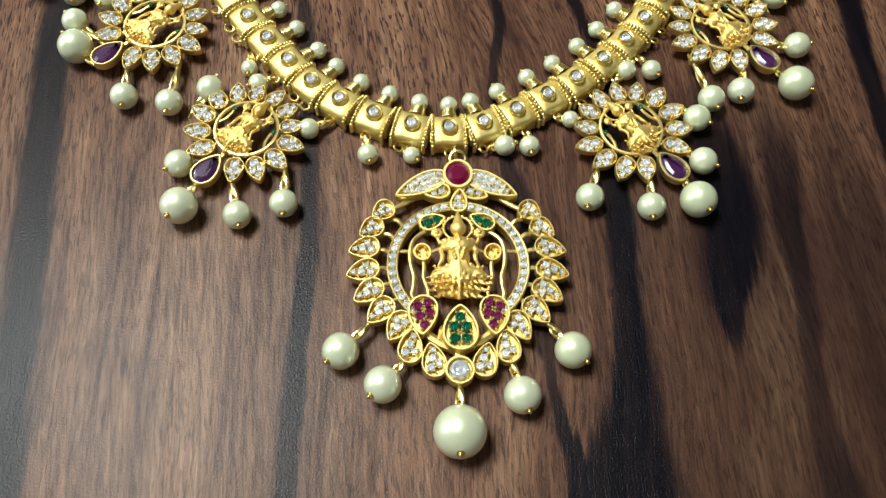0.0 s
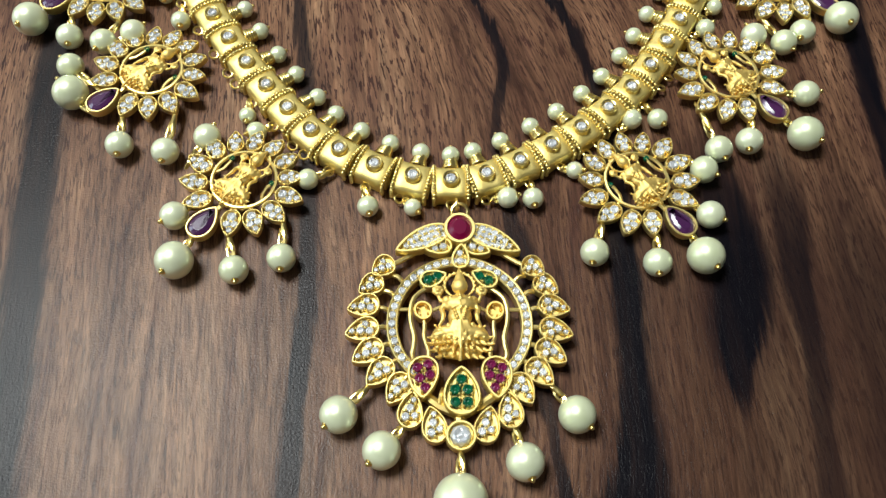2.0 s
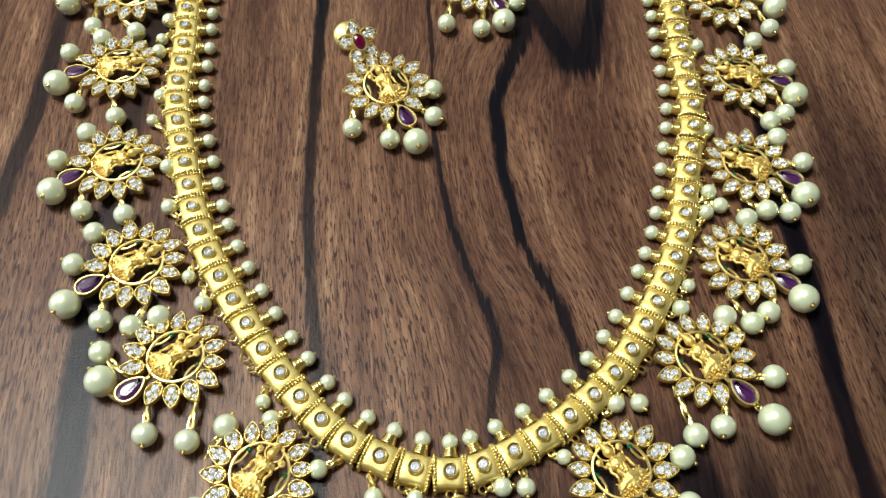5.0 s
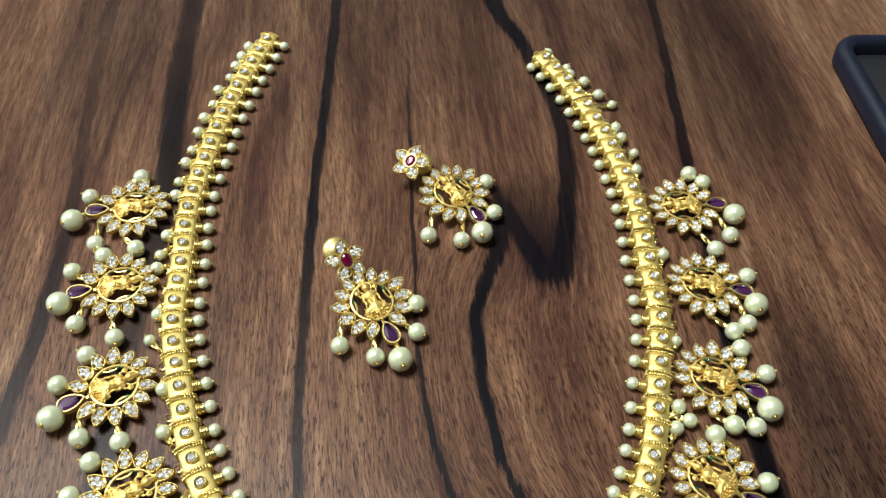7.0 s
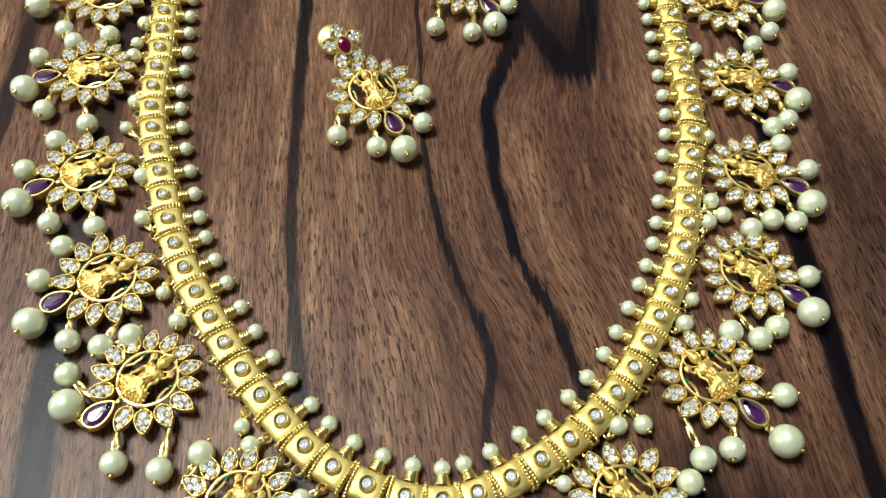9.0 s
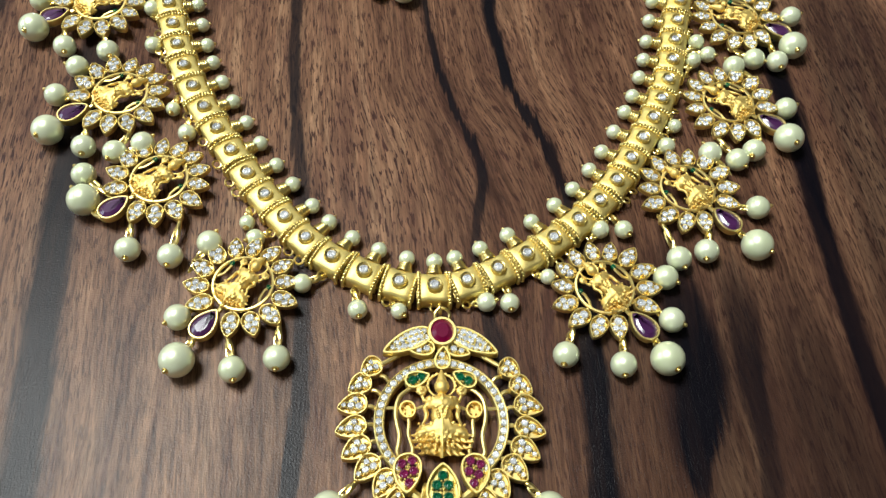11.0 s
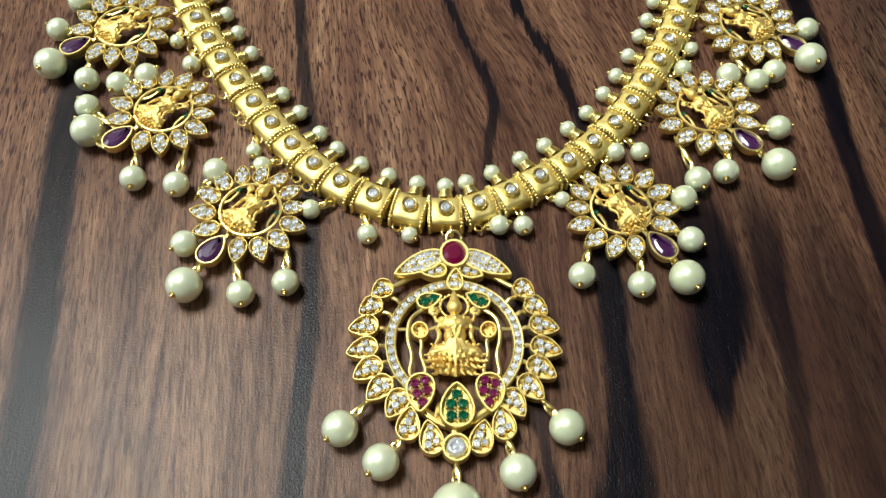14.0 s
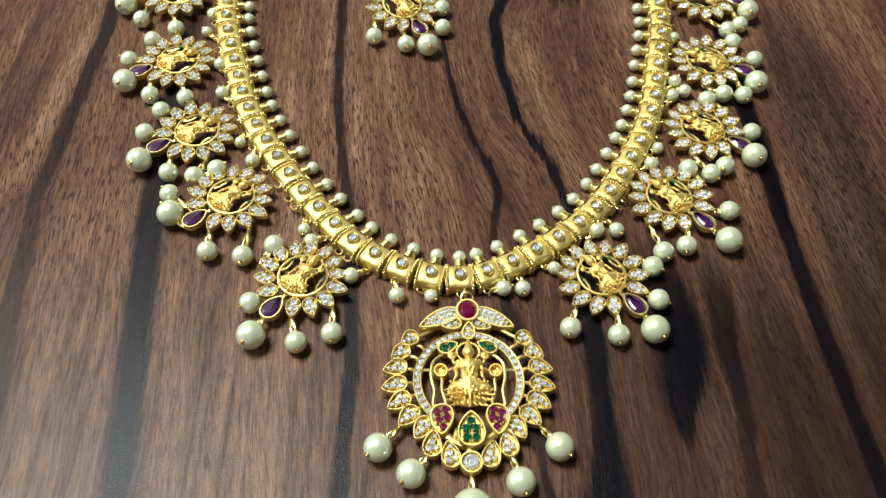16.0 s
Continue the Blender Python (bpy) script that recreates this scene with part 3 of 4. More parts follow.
def along(points, k):
    """The place and the way of link k on the smooth line through the points."""
    first = (-points[1][0], points[1][1])
    pts = [Vector(first)] + [Vector(p) for p in points]
    pts.append(2 * pts[-1] - pts[-2])
    i = min(int(k // 3), len(points) - 2)
    t = k / 3 - i
    a, b, c, d = pts[i : i + 4]
    place = 0.5 * (2 * b + (c - a) * t + (2 * a - 5 * b + 4 * c - d) * t**2 + (3 * b - a - 3 * c + d) * t**3)
    way = 0.5 * ((c - a) + 2 * (2 * a - 5 * b + 4 * c - d) * t + 3 * (3 * b - a - 3 * c + d) * t**2)
    return place, way.normalized()


def roof(y, up=0.0):
    return 3.05 + up + 0.85 * (1 - (y / 3.3) ** 2)


def link_mesh():
    bm = bmesh.new()
    def ring(x, d):
        pts = [(3.15 - d, 0.1 + d), (3.15 - d, 2.75 - d)]
        pts += [(y, roof(y) - d) for y in (2.9 - d, 2.3, 1.5, 0.75, 0, -0.75, -1.5, -2.3, -2.9 + d)]
        pts += [(-3.15 + d, 2.75 - d), (-3.15 + d, 0.1 + d)]
        return [bm.verts.new((x, y, z)) for y, z in pts]
    rings = [ring(-3.5, 0.75), ring(-2.95, 0.7), ring(-2.9, 0.25), ring(-2.65, 0), ring(-1.3, 0.09), ring(0, 0.12), ring(1.3, 0.09), ring(2.65, 0), ring(2.9, 0.25), ring(2.95, 0.7), ring(3.5, 0.75)]
    n = len(rings[0])
    for a, b in zip(rings, rings[1:]):
        for j in range(n):
            bm.faces.new((a[j], a[(j + 1) % n], b[(j + 1) % n], b[j]))
    bm.faces.new(rings[0][::-1])
    bm.faces.new(rings[-1])
    return finish(bm, "link", GOLD, 50)


def beaded_edge_mesh():
    """Grains of gold soldered over the roof and down both sides of a link's end."""
    bm = bmesh.new()
    line = [(3.42, 0.6)] + [(3.42, 0.6 + 0.1 * i) for i in range(1, 23)]
    line += [(3.42 - 0.05 * i, roof(min(3.3, 3.42 - 0.05 * i)) + 0.06) for i in range(1, 69)]
    line += [(-y, z) for y, z in line[::-1][1:]]
    gone, last = 0.0, line[0]
    spots = [last]
    for y, z in line[1:]:
        gone += math.hypot(y - last[0], z - last[1])
        last = (y, z)
        if gone > 0.68:
            spots.append(last)
            gone = 0.0
    for y, z in spots:
        bmesh.ops.create_icosphere(bm, subdivisions=2, radius=0.41, matrix=Matrix.Translation((0, y, z)))
    tube(bm, [(0, y * 0.9, z - 0.3) for y, z in spots], 0.22, 6)
    return finish(bm, "beaded_edge", GOLD_WIRE, 60)


def bezel_mesh():
    bm = bmesh.new()
    lathe(bm, [(1.66, 3.5), (1.6, 4.0), (1.5, 4.6), (1.36, 4.72), (1.12, 4.6), (1.08, 4.0), (0.9, 3.2)], 28)
    return finish(bm, "bezel", GOLD_WIRE, 50)


def coil_mesh():
    bm = bmesh.new()
    pts = []
    for i in range(66):
        t = i / 65
        a = t * 4.2 * math.tau
        r = 1.5 - 0.45 * t
        pts.append((r * math.cos(a), 3.25 + 2.0 * t, 1.75 + r * math.sin(a)))
    tube(bm, pts, 0.27, 6)
    tube(bm, [(0, 2.9, 1.75), (0, 5.4, 1.75)], 0.72, 10)
    return finish(bm, "coil", GOLD_WIRE, 60)


def side_loop_mesh():
    bm = bmesh.new()
    hoop(bm, 0.85, 0.24, (0, -3.85, 1.3), Matrix.Rotation(radians(20), 4, "Y"), 16)
    return finish(bm, "side_loop", GOLD_WIRE)


LINK, BEADS, BEZEL, COIL, SIDE_LOOP = link_mesh(), beaded_edge_mesh(), bezel_mesh(), coil_mesh(), side_loop_mesh()
chain = thing("necklace_chain", Matrix(), "long gold necklace of beaded links edged with small pearls", "necklace")
rnd = random.Random(3)
LINK_POSES = []


def put_link(points, k):
    place, way = along(points, k)
    inward = Vector((-way.y, way.x)) if points is CHAIN_RIGHT else Vector((way.y, -way.x))
    angle = math.degrees(math.atan2(-inward.x, inward.y)) + rnd.uniform(-1.6, 1.6)
    m = flat(place.x, place.y, rnd.uniform(0, 0.1), angle) @ Matrix.Rotation(radians(rnd.uniform(-1.5, 1.5)), 4, "Y")
    body = part("link", LINK, chain, m)
    part("beaded_edge", BEADS, body, flat(-3.06, 0))
    part("beaded_edge", BEADS, body, flat(3.06, 0))
    bezel = part("bezel", BEZEL, body)
    part("stone", STONES[1.08], body, flat(0, 0, 4.15, rnd.uniform(0, 45)), "clear round stone")
    part("coil", COIL, body, pose(0, 0, 0, 0, 0, 0))
    lean = rnd.uniform(-0.35, 0.35)
    part("pearl", PEARL_SIZES[1.68], body, flat(lean, 6.5, 1.72), "small cream pearl")
    part("pin_head", PIN_HEAD, body, Matrix.Translation(Vector((lean * 1.2, 8.3, 1.8)) * MM) @ Matrix.Rotation(radians(-90), 4, "X") @ Matrix.Scale(0.8, 4))
    for s in (-1.5, 1.5) if k % 3 == 1 else (0,):
        part("side_loop", SIDE_LOOP, body, flat(s, 0))
    LINK_POSES.append((place, inward, k))


put_link(CHAIN_RIGHT, 0)
for k in range(1, LINKS):
    put_link(CHAIN_LEFT, k)
    put_link(CHAIN_RIGHT, k)
put_link(CHAIN_LEFT, LINKS)

# the end of the chain on the left carries an open hook
bm = bmesh.new()
hoop(bm, 1.1, 0.3, (0, 0, 2.2), Matrix.Rotation(radians(60), 4, "X"), 18)
part("end_ring", finish(bm, "end_ring", GOLD_WIRE), chain, flat(-50.4, 223.2))
bm = bmesh.new()
hoop(bm, 1.1, 0.3, (0, 0, 1.6), Matrix.Rotation(radians(30), 4, "X"), 18)
part("end_ring", finish(bm, "end_ring", GOLD_WIRE), chain, flat(47.2, 213.0))

# small pearls that hang from the outer side of the chain
DROPS = [(-15, -4.2), (-7, -4.4), (10.2, -2.8), (14.8, -3), (-38, 16), (-36, 12), (-26, 1.6), (23, 3), (40, 14), (35, 14), (-73, 150), (-73, 144), (-73, 128), (-74, 121), (-74, 116), (-71, 100), (-72, 92), (-66, 77), (-64, 65), (-57, 46), (-53, 39), (-66, 193), (-67, 186), (-69, 179), (-70, 172), (-71, 164), (-72, 158), (66, 190), (70, 185), (69, 173), (70, 168), (73, 161), (72, 153), (73, 118), (70, 88), (66, 68), (64, 62), (56, 42), (53, 36), (68, 64), (-63, 200), (-61.5, 206), (62, 197), (57, 205), (-60, 211.5), (-58, 217), (51.5, 214), (57.5, 201)]
for n, (x, y) in enumerate(DROPS):
    place, inward, k = min(LINK_POSES, key=lambda p: (p[0] - 3.8 * p[1] - Vector((x, y))).length)
    hook = place - 4.3 * inward
    r = 1.95 if n % 3 != 1 else 1.62
    hung_pearl(chain, (x, y, r), r, (hook.x, hook.y, 1.5), "small cream pearl on a wire eye")

# ---- side pendants and earrings ----
PETAL_SPOTS = ((-0.05, -1.2, 0.95), (0.72, 0.2, 0.72), (-0.66, 0.25, 0.72), (0.15, 1.4, 0.62))
PETAL = studded("petal", drop_outline(5.3, 3.4, 0.3, 0.9), PETAL_SPOTS, 1.9, 3.5, GOLD_PALE, 0.2, 0.24)
SLOT = 360 / 14


def ring_frame_mesh():
    bm = bmesh.new()
    hoop(bm, 5.75, 0.36, (0, 0, 3.1), seg=40)
    for k in range(1, 14):
        a = radians(-90 + k * SLOT)
        tube(bm, [(5.7 * math.cos(a), 5.7 * math.sin(a), 2.8), (6.9 * math.cos(a), 6.9 * math.sin(a), 2.6)], 0.34, 6)
    tube(bm, [(0, -5.7, 2.8), (0, -8.0, 2.6)], 0.5, 6)
    for s in (-1, 1):
        tube(bm, [(s * 5.4, -1.8, 2.9), (s * 4.6, -0.4, 3.0), (s * 4.4, 1.2, 3.2), (s * 4.7, 2.6, 3.1), (s * 5.0, 2.9, 3.0)], 0.3, 6)
    return finish(bm, "ring_frame", GOLD_PALE)


RING_FRAME = ring_frame_mesh()
RUBY_CUP = studded("ruby_cup", drop_outline(7.0, 4.5, 0.0, 0.9), (), 1.9, 3.8, GOLD_PALE, rim=0.4)
bm = bmesh.new()
slab(bm, inset(drop_outline(7.0, 4.5, 0.0, 0.9, 14), 0.42), 2.8, 3.75, 0.25, 0.22)
PURPLE_STONE = finish(bm, "ruby_stone", PURPLE, 8)
SMALL_FIGURE = figurine_mesh(0.84)


def petal_ring(body):
    part("ring_frame", RING_FRAME, body)
    for k in range(1, 14):
        a = -90 + k * SLOT
        away = min(k, 14 - k)
        size = 1.0 if away < 5 else 0.88
        r = 9.0 if away < 5 else 8.3
        petal = part("petal", PETAL, body, flat(r * math.cos(radians(a)), r * math.sin(radians(a)), 0, a - 90 + (8 if k < 7 else -8)) @ Matrix.Diagonal((size, size, 1, 1)))
        set_stones(petal, PETAL_SPOTS, 3.12, STONES)
    cup = part("ruby_cup", RUBY_CUP, body, flat(0, -10.7))
    part("ruby_stone", PURPLE_STONE, cup, None, "dark purple-red faceted drop stone")
    part("figurine", SMALL_FIGURE, body, flat(0, -0.6) @ Matrix.Diagonal((0.98, 0.98, 0.95, 1)), "deep gold plain seated figure")
    for s in (-1, 1):
        part("emerald_stone", GREEN_SMALL, body, flat(4.6 * s, 2.2, 3.3), "tiny green stone")


def pendant_pearls(body, spots, tilt=None):
    side = 1 if spots[1][0] > 0 else -1
    hooks = [(0, -13.9)]
    for k in (1, 3, -1, -3):
        a = radians(-90 + side * k * SLOT)
        hooks.append((11.2 * math.cos(a), 11.2 * math.sin(a)))
    for n, ((x, y), hook) in enumerate(zip(spots, hooks)):
        r = 3.3 if n == 0 else 2.55
        at = (tilt or Matrix()).inverted() @ Vector((x * MM, y * MM, r * MM)) / MM
        hung_pearl(body, at, r, (*hook, 2.3))


def side_pendant(centre, angle, *spots):
    body = thing("side_pendant", flat(*centre, 0, angle), "gold sunburst pendant with clear stones, purple drop and cream pearls", "pendant", "pendants along the necklace")
    petal_ring(body)
    pendant_pearls(body, spots)


side_pendant((-37.2, 1.0), -36, (0.8, -19.1), (9.9, -14.5), (15.1, -8.1), (-5.5, -12.5), (-11.8, 3.3))
side_pendant((33.8, -0.2), 37, (-1.3, -18.4), (-8.5, -14.0), (-15.8, -5.8), (5.8, -13.2), (11.8, -5.9))
side_pendant((-56.8, 25.9), -48, (-5.6, -14.3), (9.8, -14.1), (16.7, -8.8), (-11.6, -10.8), (-10.5, 2.8))
side_pendant((55.1, 23.8), 40, (-0.1, -18.8), (-8.9, -12.7), (-14.7, -10.1), (8.2, -13.0), (11.8, 2.9))
side_pendant((-68.6, 49.2), -58, (1.9, -17.1), (9.4, -12.3), (14.2, -7.3), (-7.3, -12.0), (-12.8, -5.0))
side_pendant((69.3, 48.1), 54, (-1.8, -15.7), (-9.2, -10.6), (-13.9, -8.6), (6.8, -11.8), (11.7, 3.5))
side_pendant((-78.0, 77.8), -64, (2.1, -16.1), (10.1, -11.3), (15.7, -2.9), (-7.0, -12.5), (-12.5, -4.0))
side_pendant((76.9, 75.8), 65, (-3.7, -15.3), (-9.9, -12.9), (-11.6, -7.6), (6.9, -13.0), (12.3, -5.5))
side_pendant((-82.7, 109.6), -78, (2.9, -16.0), (10.3, -11.8), (17.1, -1.9), (-8.1, -12.8), (-11.9, -4.4))
side_pendant((82.0, 106.2), 76, (-4.2, -14.7), (-10.9, -12.3), (-14.4, -8.5), (6.0, -12.7))
side_pendant((-84.0, 138.4), -84, (3.2, -17.4), (12.5, -10.1), (15.7, 1.4), (-6.3, -13.5), (-12.9, 1.0))
side_pendant((82.9, 136.3), 93, (-4.8, -15.2), (-12.3, -11.7), (-17.3, -5.4), (9.8, -9.8), (13.8, -6.4))

STUD_CUP = studded("stud_cup", oval(2.0, 2.5), (), 0.2, 2.4, GOLD_PALE, rim=0.45)
bm = bmesh.new()
slab(bm, inset(oval(2.0, 2.5, 16), 0.45), 1.5, 2.35, 0.2, 0.25)
STUD_STONE = finish(bm, "ruby_stone", RUBY, 12)


def post_mesh():
    bm = bmesh.new()
    tube(bm, [(0, 0, 0.4), (0, 0, -6.4)], 0.45, 10)
    return finish(bm, "post", GOLD_WIRE)


def screw_back_mesh():
    bm = bmesh.new()
    lathe(bm, [(0.9, -6.6), (3.3, -6.3), (3.9, -5.8), (4.0, -5.2), (3.6, -4.6), (2.6, -4.2), (1.2, -4.0), (0.7, -3.2)], 32)
    return finish(bm, "screw_back", GOLD_PALE, 50)


POST, SCREW_BACK = post_mesh(), screw_back_mesh()


def earring(centre, angle, stud, tilt, slip, *spots):
    lift = Matrix.Translation((0, 0, 1.3 * MM)) @ Matrix.Rotation(radians(9), 4, "X")
    body = thing("earring", flat(*centre, 0, angle) @ lift, "gold drop earring with clear stones, ruby stud and pearls", "earring", "pair of earrings on the table")
    petal_ring(body)
    pendant_pearls(body, spots, lift)
    back = body.matrix_basis.inverted()
    # the stud leans on its screw back
    m = back @ Matrix.Translation(Vector(stud) * MM) @ Vector(tilt).to_track_quat("Z", "Y").to_matrix().to_4x4()
    cup = part("stud", STUD_CUP, body, m, "ruby stud with clear petals")
    part("ruby_stone", STUD_STONE, cup, None, "dark red oval stone")
    for k in range(5):
        a = radians(90 + 72 * k)
        petal = part("petal", PETAL, cup, flat(3.75 * math.cos(a), 4.05 * math.sin(a), -1.6, 72 * k + (10 if k % 2 else -10)) @ Matrix.Diagonal((1.12, 0.86, 1, 1)))
        for x, y, r in PETAL_SPOTS:
            spot = petal.matrix_basis @ flat(x, y, 3.12)
            part("stone", STONES[r], cup, spot)
    part("post", POST, cup)
    shift = Vector(tilt).to_track_quat("Z", "Y").to_matrix().inverted() @ Vector(slip)
    part("screw_back", SCREW_BACK, cup, flat(*shift))
    bm = bmesh.new()
    foot = body.matrix_basis @ Vector((0, 10.4 * MM, 2.8 * MM))
    p, q = back @ (Vector(stud) * MM) / MM, Vector((0, 10.4, 2.8))
    mid = (p + q) / 2
    tube(bm, [q, q + Vector((0.4, 0.5, 0.6)), mid, p - Vector((0, 0, 0.6))], 0.4, 8)
    part("link_wire", finish(bm, "link_wire", GOLD_WIRE), body)


earring((-13.2, 101.9), 28, (-20.4, 113.2, 7.4), (0.28, -0.50, 0.85), (-1.6, 4.4, 0.6), (-1.8, -20.0), (-7.0, -15.7), (-13.6, -8.0), (6.5, -14.4), (10.9, -6.2))
earring((11.5, 142.6), 40, (-0.9, 151.6, 7.0), (-0.12, -0.25, 0.9), (2.4, 3.4, 0.4), (-4.0, -17.6), (-10.3, -15.3), (-16.4, -7.5), (4.8, -14.0), (11.8, -3.2))

# ---- main pendant ----
main = thing("main_pendant", flat(0.45, -27.0, 0, -1.3), "round gold pendant with ruby and green stones and five pearls", "pendant")


def band_mesh():
    bm = bmesh.new()
    profile = [(12.15, 1.3), (12.15, 3.45), (11.95, 3.6), (11.75, 3.5), (11.75, 2.9), (10.7, 2.9), (10.65, 3.5), (10.5, 3.6), (10.3, 3.45), (10.3, 1.3)]
    rings = []
    for i in range(73):
        a = radians(-52 + 284 * i / 72)
        rings.append([bm.verts.new((r * math.cos(a), r * math.sin(a), z)) for r, z in profile])
    n = len(profile)
    for a, b in zip(rings, rings[1:]):
        for j in range(n):
            bm.faces.new((a[j], a[(j + 1) % n], b[(j + 1) % n], b[j]))
    bm.faces.new(rings[0][::-1])
    bm.faces.new(rings[-1])
    for i in range(37):
        a = radians(-52 + 284 * i / 36)
        for r in (10.85, 11.6):
            bead(bm, 0.2, (r * math.cos(a), r * math.sin(a), 3.35))
    return finish(bm, "ring_band", GOLD_PALE, 40)


band = part("ring_band", band_mesh(), main, flat(0.1, -0.3))
for i in range(36):
    a = radians(-48 + 276 * i / 35)
    part("stone", STONES[0.72], band, flat(11.22 * math.cos(a), 11.22 * math.sin(a), 3.3, 31 * i))

# outer petals from the top down: x, y, way of the point, length; mirrored to both sides
PETALS = [(13.0, 10.0, 215, 4.6), (14.95, 6.6, 212, 4.9), (16.0, 2.85, 190, 5.6), (16.1, -1.4, 194, 5.9), (15.1, -5.25, 211, 5.9), (13.1, -8.7, 222, 5.8), (10.1, -11.4, 234, 5.8), (7.8, -14.9, 78, 6.0), (4.1, -17.2, 97, 6.0)]
BIG_SPOTS = ((-0.62, -1.2, 0.72), (0.72, -0.75, 0.62), (-0.2, 0.25, 0.72), (0.05, 1.6, 0.5))
BIG_PETAL = studded("petal", drop_outline(5.8, 4.0, 0.35, 0.9), BIG_SPOTS, 1.5, 3.6, GOLD_PALE, 0.26, 0.3)
BIG_PETAL_MIRROR = studded("petal", drop_outline(5.8, 4.0, -0.35, 0.9), BIG_SPOTS, 1.5, 3.6, GOLD_PALE, 0.26, 0.3)
frame_bm = bmesh.new()
for side in (-1, 1):
    for x, y, point, length in PETALS:
        angle = point - 90 if side < 0 else 90 - point
        petal = part("petal", BIG_PETAL_MIRROR if side < 0 else BIG_PETAL, main, flat(side * x, y, 0, angle) @ Matrix.Diagonal((0.82 + length * 0.03, length / 5.8, 1, 1)))
        set_stones(petal, BIG_SPOTS, 3.25, STONES)
        v = Vector((side * x, y)).normalized()
        tube(frame_bm, eased([(v.x * 11.6, v.y * 11.6, 2.2), (v.x * 12.9, v.y * 12.9 + 0.35, 2.7), (v.x * 14.4, v.y * 14.4, 2.3)]), 0.42, 8)
    # curling wires inside the ring
    tube(frame_bm, eased([(side * x, y, z) for x, y, z in ((4.9, 6.3, 3.0), (6.6, 5.2, 3.1), (7.7, 3.8, 3.2), (8.1, 1.6, 3.2), (7.9, -0.6, 3.2), (7.4, -2.6, 3.2), (7.5, -4.4, 3.1), (7.7, -5.8, 2.9), (7.0, -7.4, 2.5))]), 0.42, 8)
    tube(frame_bm, eased([(side * x, y, z) for x, y, z in ((5.9, 0.8, 3.1), (5.7, -0.8, 3.2), (5.8, -2.6, 3.2), (5.4, -4.0, 3.1), (5.0, -5.4, 2.9), (5.4, -7.2, 2.5))]), 0.38, 8)
    tube(frame_bm, [(side * 7.6, 2.2, 3.0), (side * 10.6, 2.2, 2.9)], 0.36, 8)
    tube(frame_bm, [(side * 4.6, 1.9, 3.2), (side * 2.6, 2.6, 3.6)], 0.34, 8)
    # the casting behind the lower clusters
    tube(frame_bm, [(side * 7.4, -9.4, 1.9), (side * 6.0, -12.0, 1.9), (side * 3.2, -14.0, 1.9), (0, -15.4, 1.9)], 0.9, 8)
    tube(frame_bm, [(side * 1.6, 15.4, 2.0), (side * 6.2, 14.0, 2.0), (side * 10.0, 11.6, 2.0), (side * 13.0, 10.0, 2.0), (side * 15.2, 4.8, 1.8)], 0.5, 8)
tube(frame_bm, [(0, -14.0, 1.9), (0, -18.0, 1.9)], 1.0, 8)
tube(frame_bm, [(0, 11.0, 2.0), (0.3, 16.0, 2.0)], 0.8, 8)
part("wire_frame", finish(frame_bm, "wire_frame", GOLD_PALE), main)

WING_SPOTS = tuple((w * (1.15 - 0.045 * (i - 2) ** 2), -3.9 + 1.15 * i + 0.3 * abs(w), 0.62 if i in (0, 5, 6) else 0.72) for i in range(7) for w in ((-1, 0, 1) if 0 < i < 4 else (-0.75, 0.75) if i < 6 else (0,)))
LEAF_SPOTS = ((0, -0.9, 0.72), (0, 0.6, 0.62))
LEAF = studded("leaf", drop_outline(4.9, 3.1, 0.3), LEAF_SPOTS, 1.4, 3.7)
EMERALD_CUP = studded("emerald_cup", drop_outline(4.9, 3.2, 0.2), ((0, -0.85, 0.92), (0, 0.85, 0.72)), 1.4, 3.8)
ROUND_CUP = studded("round_cup", oval(1.55, 1.7), ((0, 0, 0.8),), 1.6, 3.9, GOLD_DEEP)
CLUSTER_SPOTS = ((-0.9, -1.9, 1), (0.9, -1.75, 1), (-0.85, -0.1, 1), (0.9, 0.1, 1), (0.35, 1.75, 1))
for side in (-1, 1):
    tilt = Matrix.Diagonal((side, 1, 1, 1))
    wing = part("wing", studded("wing", [Vector((v.x + side * 0.005 * (v.y + 4) ** 2, v.y)) for v in drop_outline(10.4, 4.0, 0.0, 0.8, 36)], tuple((side * x + side * 0.005 * (y + 4) ** 2, y, r) for x, y, r in WING_SPOTS), 1.4, 3.8), main, flat(side * 6.2, 15.3, 0, side * -113))
    set_stones(wing, tuple((side * x + side * 0.005 * (y + 4) ** 2, y, r) for x, y, r in WING_SPOTS), 3.35, STONES)
    leaf = part("leaf", LEAF, main, flat(side * 3.4, 13.6, 0, side * -106))
    set_stones(leaf, LEAF_SPOTS, 3.25, STONES)
    cup = part("emerald_cup", EMERALD_CUP, main, flat(side * 4.3, 7.7, 0.2, side * 66))
    set_stones(cup, ((0, -0.9, 1), (0, 0.8, 1)), 3.4, GREEN_STONE, "emerald_stone")
    part("round_cup", ROUND_CUP, main, flat(side * 6.0, 1.8, 0, side * -20), "small empty gold cup")
    cup = part("ruby_leaf", studded("ruby_leaf", drop_outline(7.0, 4.9, side * -1.0, 0.8), tuple((side * -x, y, 0.85) for x, y, r in CLUSTER_SPOTS), 1.4, 4.0), main, flat(side * 5.6, -9.6, 0.1, side * 168), "five pink-red stones in gold")
    set_stones(cup, tuple((side * -x, y, r) for x, y, r in CLUSTER_SPOTS), 3.5, PINK_STONE, "ruby_stone")
leaf = part("leaf", LEAF, main, flat(0.3, 11.8, 0.3))
set_stones(leaf, LEAF_SPOTS, 3.25, STONES)
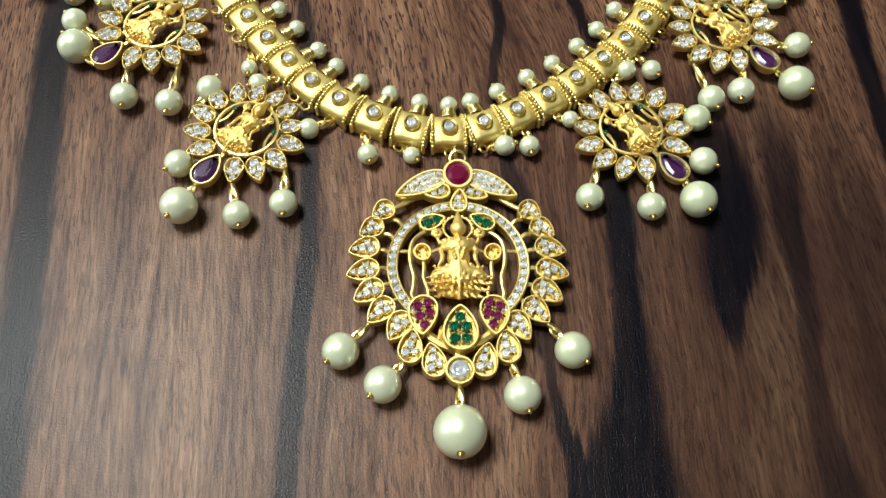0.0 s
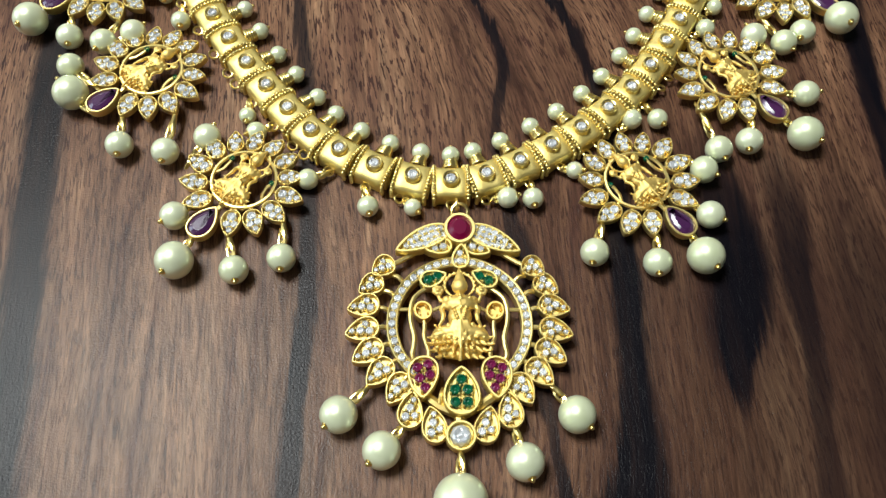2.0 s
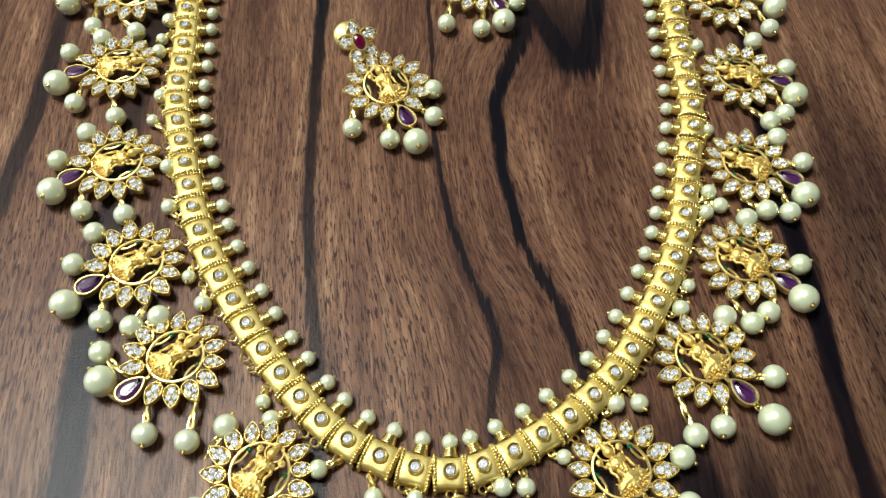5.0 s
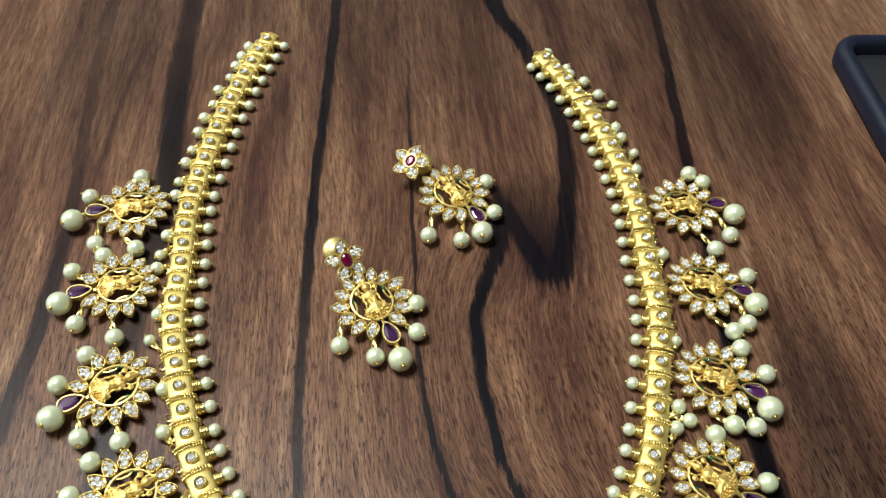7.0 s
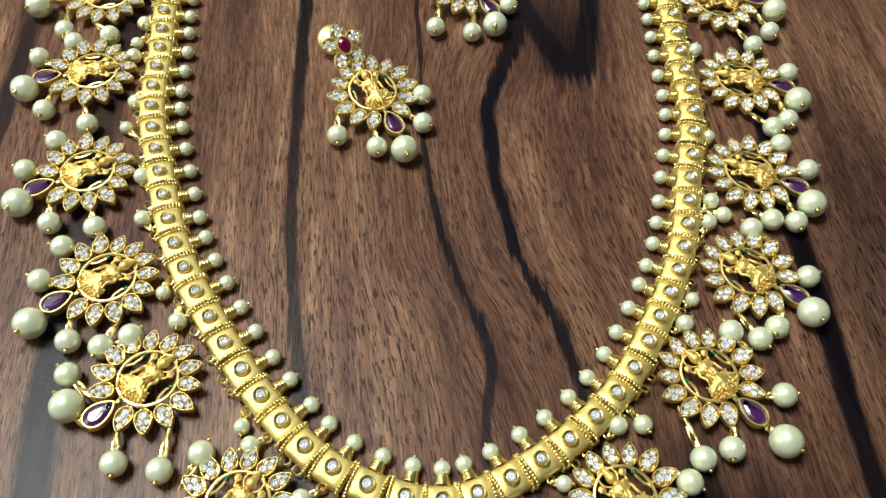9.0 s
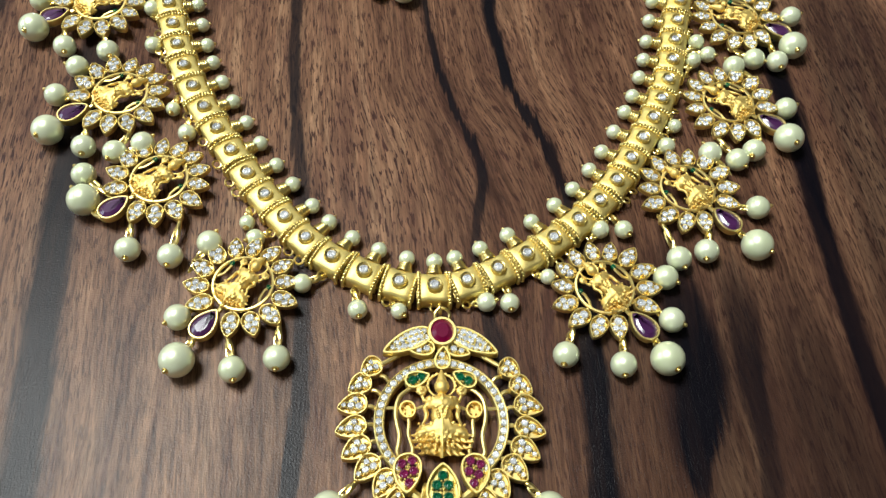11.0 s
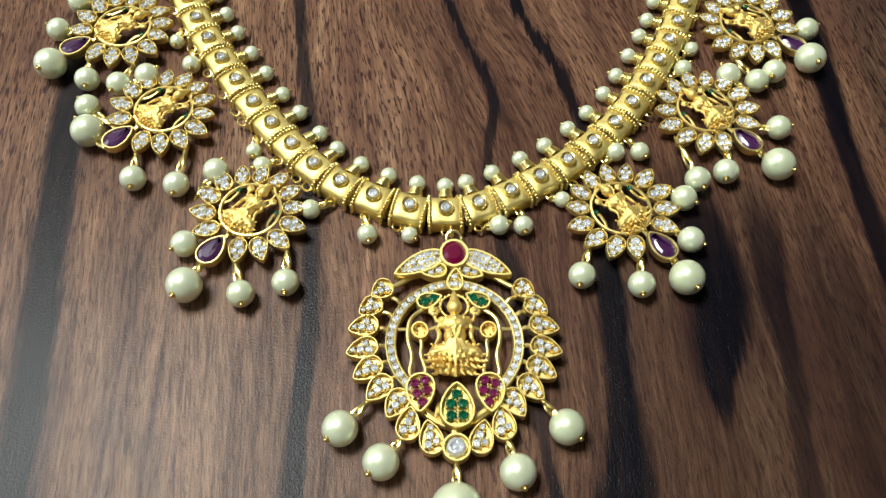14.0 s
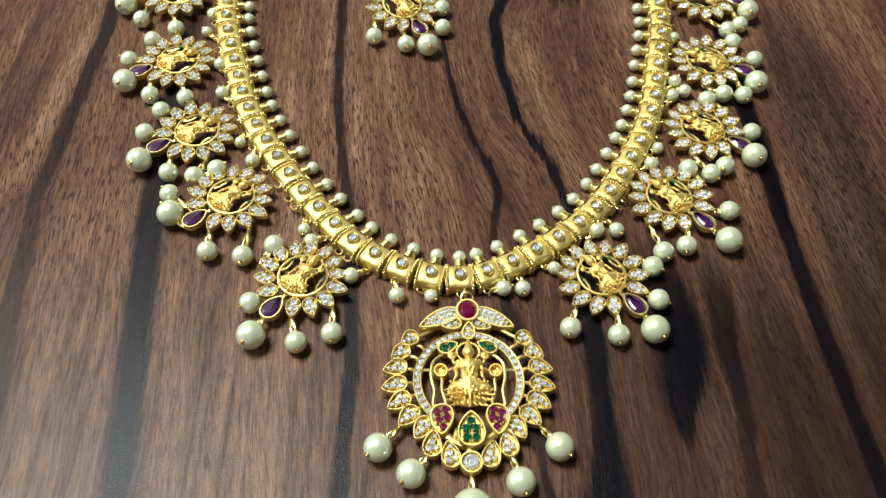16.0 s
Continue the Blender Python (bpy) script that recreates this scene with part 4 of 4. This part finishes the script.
DROP_SPOTS = ((-1.0, -1.9, 1), (1.0, -1.9, 1), (-1.0, 0.15, 1), (1.0, 0.15, 1), (0, 1.8, 1))
cup = part("emerald_drop", studded("emerald_drop", drop_outline(8.0, 5.6, 0, 0.8), tuple((x, y, 0.9) for x, y, r in DROP_SPOTS), 1.4, 4.6), main, flat(0.2, -12.0), "five green stones in a gold drop")
set_stones(cup, DROP_SPOTS, 4.1, GREEN_STONE, "emerald_stone")
cup = part("bottom_cup", studded("bottom_cup", oval(2.4, 2.4), (), 1.3, 3.9), main, flat(0, -19.0))
part("stone", STONES[1.75], cup, flat(0, 0, 3.4), "large clear round stone")
cup = part("ruby_cup", studded("ruby_cup", oval(2.75, 3.0), (), 1.2, 4.3, GOLD_PALE, rim=0.6), main, flat(0.3, 17.1))
bm = bmesh.new()
slab(bm, inset(oval(2.75, 3.0, 22), 0.6), 3.3, 4.25, 0.3, 0.3)
part("ruby_stone", finish(bm, "ruby_stone", RUBY, 30), cup, None, "flat oval ruby-red stone")
part("figurine", figurine_mesh(1.0), main, flat(0.1, 0.1) @ Matrix.Diagonal((1.1, 1.0, 1.0, 1)), "deep gold plain seated figure")
bm = bmesh.new()
hoop(bm, 1.45, 0.34, (0.4, 20.9, 2.9), Matrix.Rotation(radians(18), 4, "X"), 22, 8)
hoop(bm, 1.0, 0.3, (0.0, 22.4, 2.6), Matrix.Rotation(radians(80), 4, "Y"), 18, 8)
part("bail_ring", finish(bm, "bail_ring", GOLD_WIRE), main)
for at, r, hook in (((-0.2, -29.0, 4.2), 4.2, (-0.1, -21.6, 2.6)), ((-19.2, -15.6, 3.05), 3.05, (-14.8, -11.0, 2.4)), ((-12.3, -21.2, 3.05), 3.05, (-8.8, -17.2, 2.4)), ((9.9, -23.0, 3.05), 3.05, (8.4, -17.6, 2.4)), ((18.5, -15.6, 3.05), 3.05, (14.8, -11.0, 2.4))):
    hung_pearl(main, at, r, hook)

# ---- tray at the edge of the view ----
tray = thing("tray", flat(203, 160, 0, 0), "dark navy tray with rounded corners and black inside", "tray")


def rounded(hx, hy, r, n=8):
    out = []
    for cx, cy, a0 in ((hx - r, hy - r, 0), (-hx + r, hy - r, 90), (-hx + r, -hy + r, 180), (hx - r, -hy + r, 270)):
        for i in range(n + 1):
            a = radians(a0 + 90 * i / n)
            out.append(Vector((cx + r * math.cos(a), cy + r * math.sin(a))))
    return out


def tray_mesh():
    bm = bmesh.new()
    outline = rounded(46, 57, 11)
    steps = [(2.5, 0), (0.6, 1.2), (0, 6.5), (0.9, 8.2), (3.0, 9.0), (5.2, 8.4), (6.0, 7.0), (6.6, 3.0)]
    rings = [[bm.verts.new((p.x, p.y, z)) for p in inset(outline, d)] for d, z in steps]
    n = len(outline)
    for a, b in zip(rings, rings[1:]):
        for j in range(n):
            bm.faces.new((a[j], a[(j + 1) % n], b[(j + 1) % n], b[j]))
    bm.faces.new(rings[0][::-1])
    bm.faces.new(rings[-1])
    return finish(bm, "rim", NAVY, 50)


part("rim", tray_mesh(), tray)
bm = bmesh.new()
slab(bm, rounded(39.2, 50.2, 5), 3.05, 3.6, 0.2)
part("lining", finish(bm, "lining", BLACK), tray, None, "matt black lining")

# ---- lamp housing on the ceiling ----
light = thing("ceiling_light", Matrix.Translation((-0.70, 0.42, 1.82)), "square white ceiling light", "ceiling light")
housing = block("housing", (-0.38, -0.38, -0.045), (0.38, 0.38, 0.0), LAMP_WHITE, 0.008)
housing.parent = light
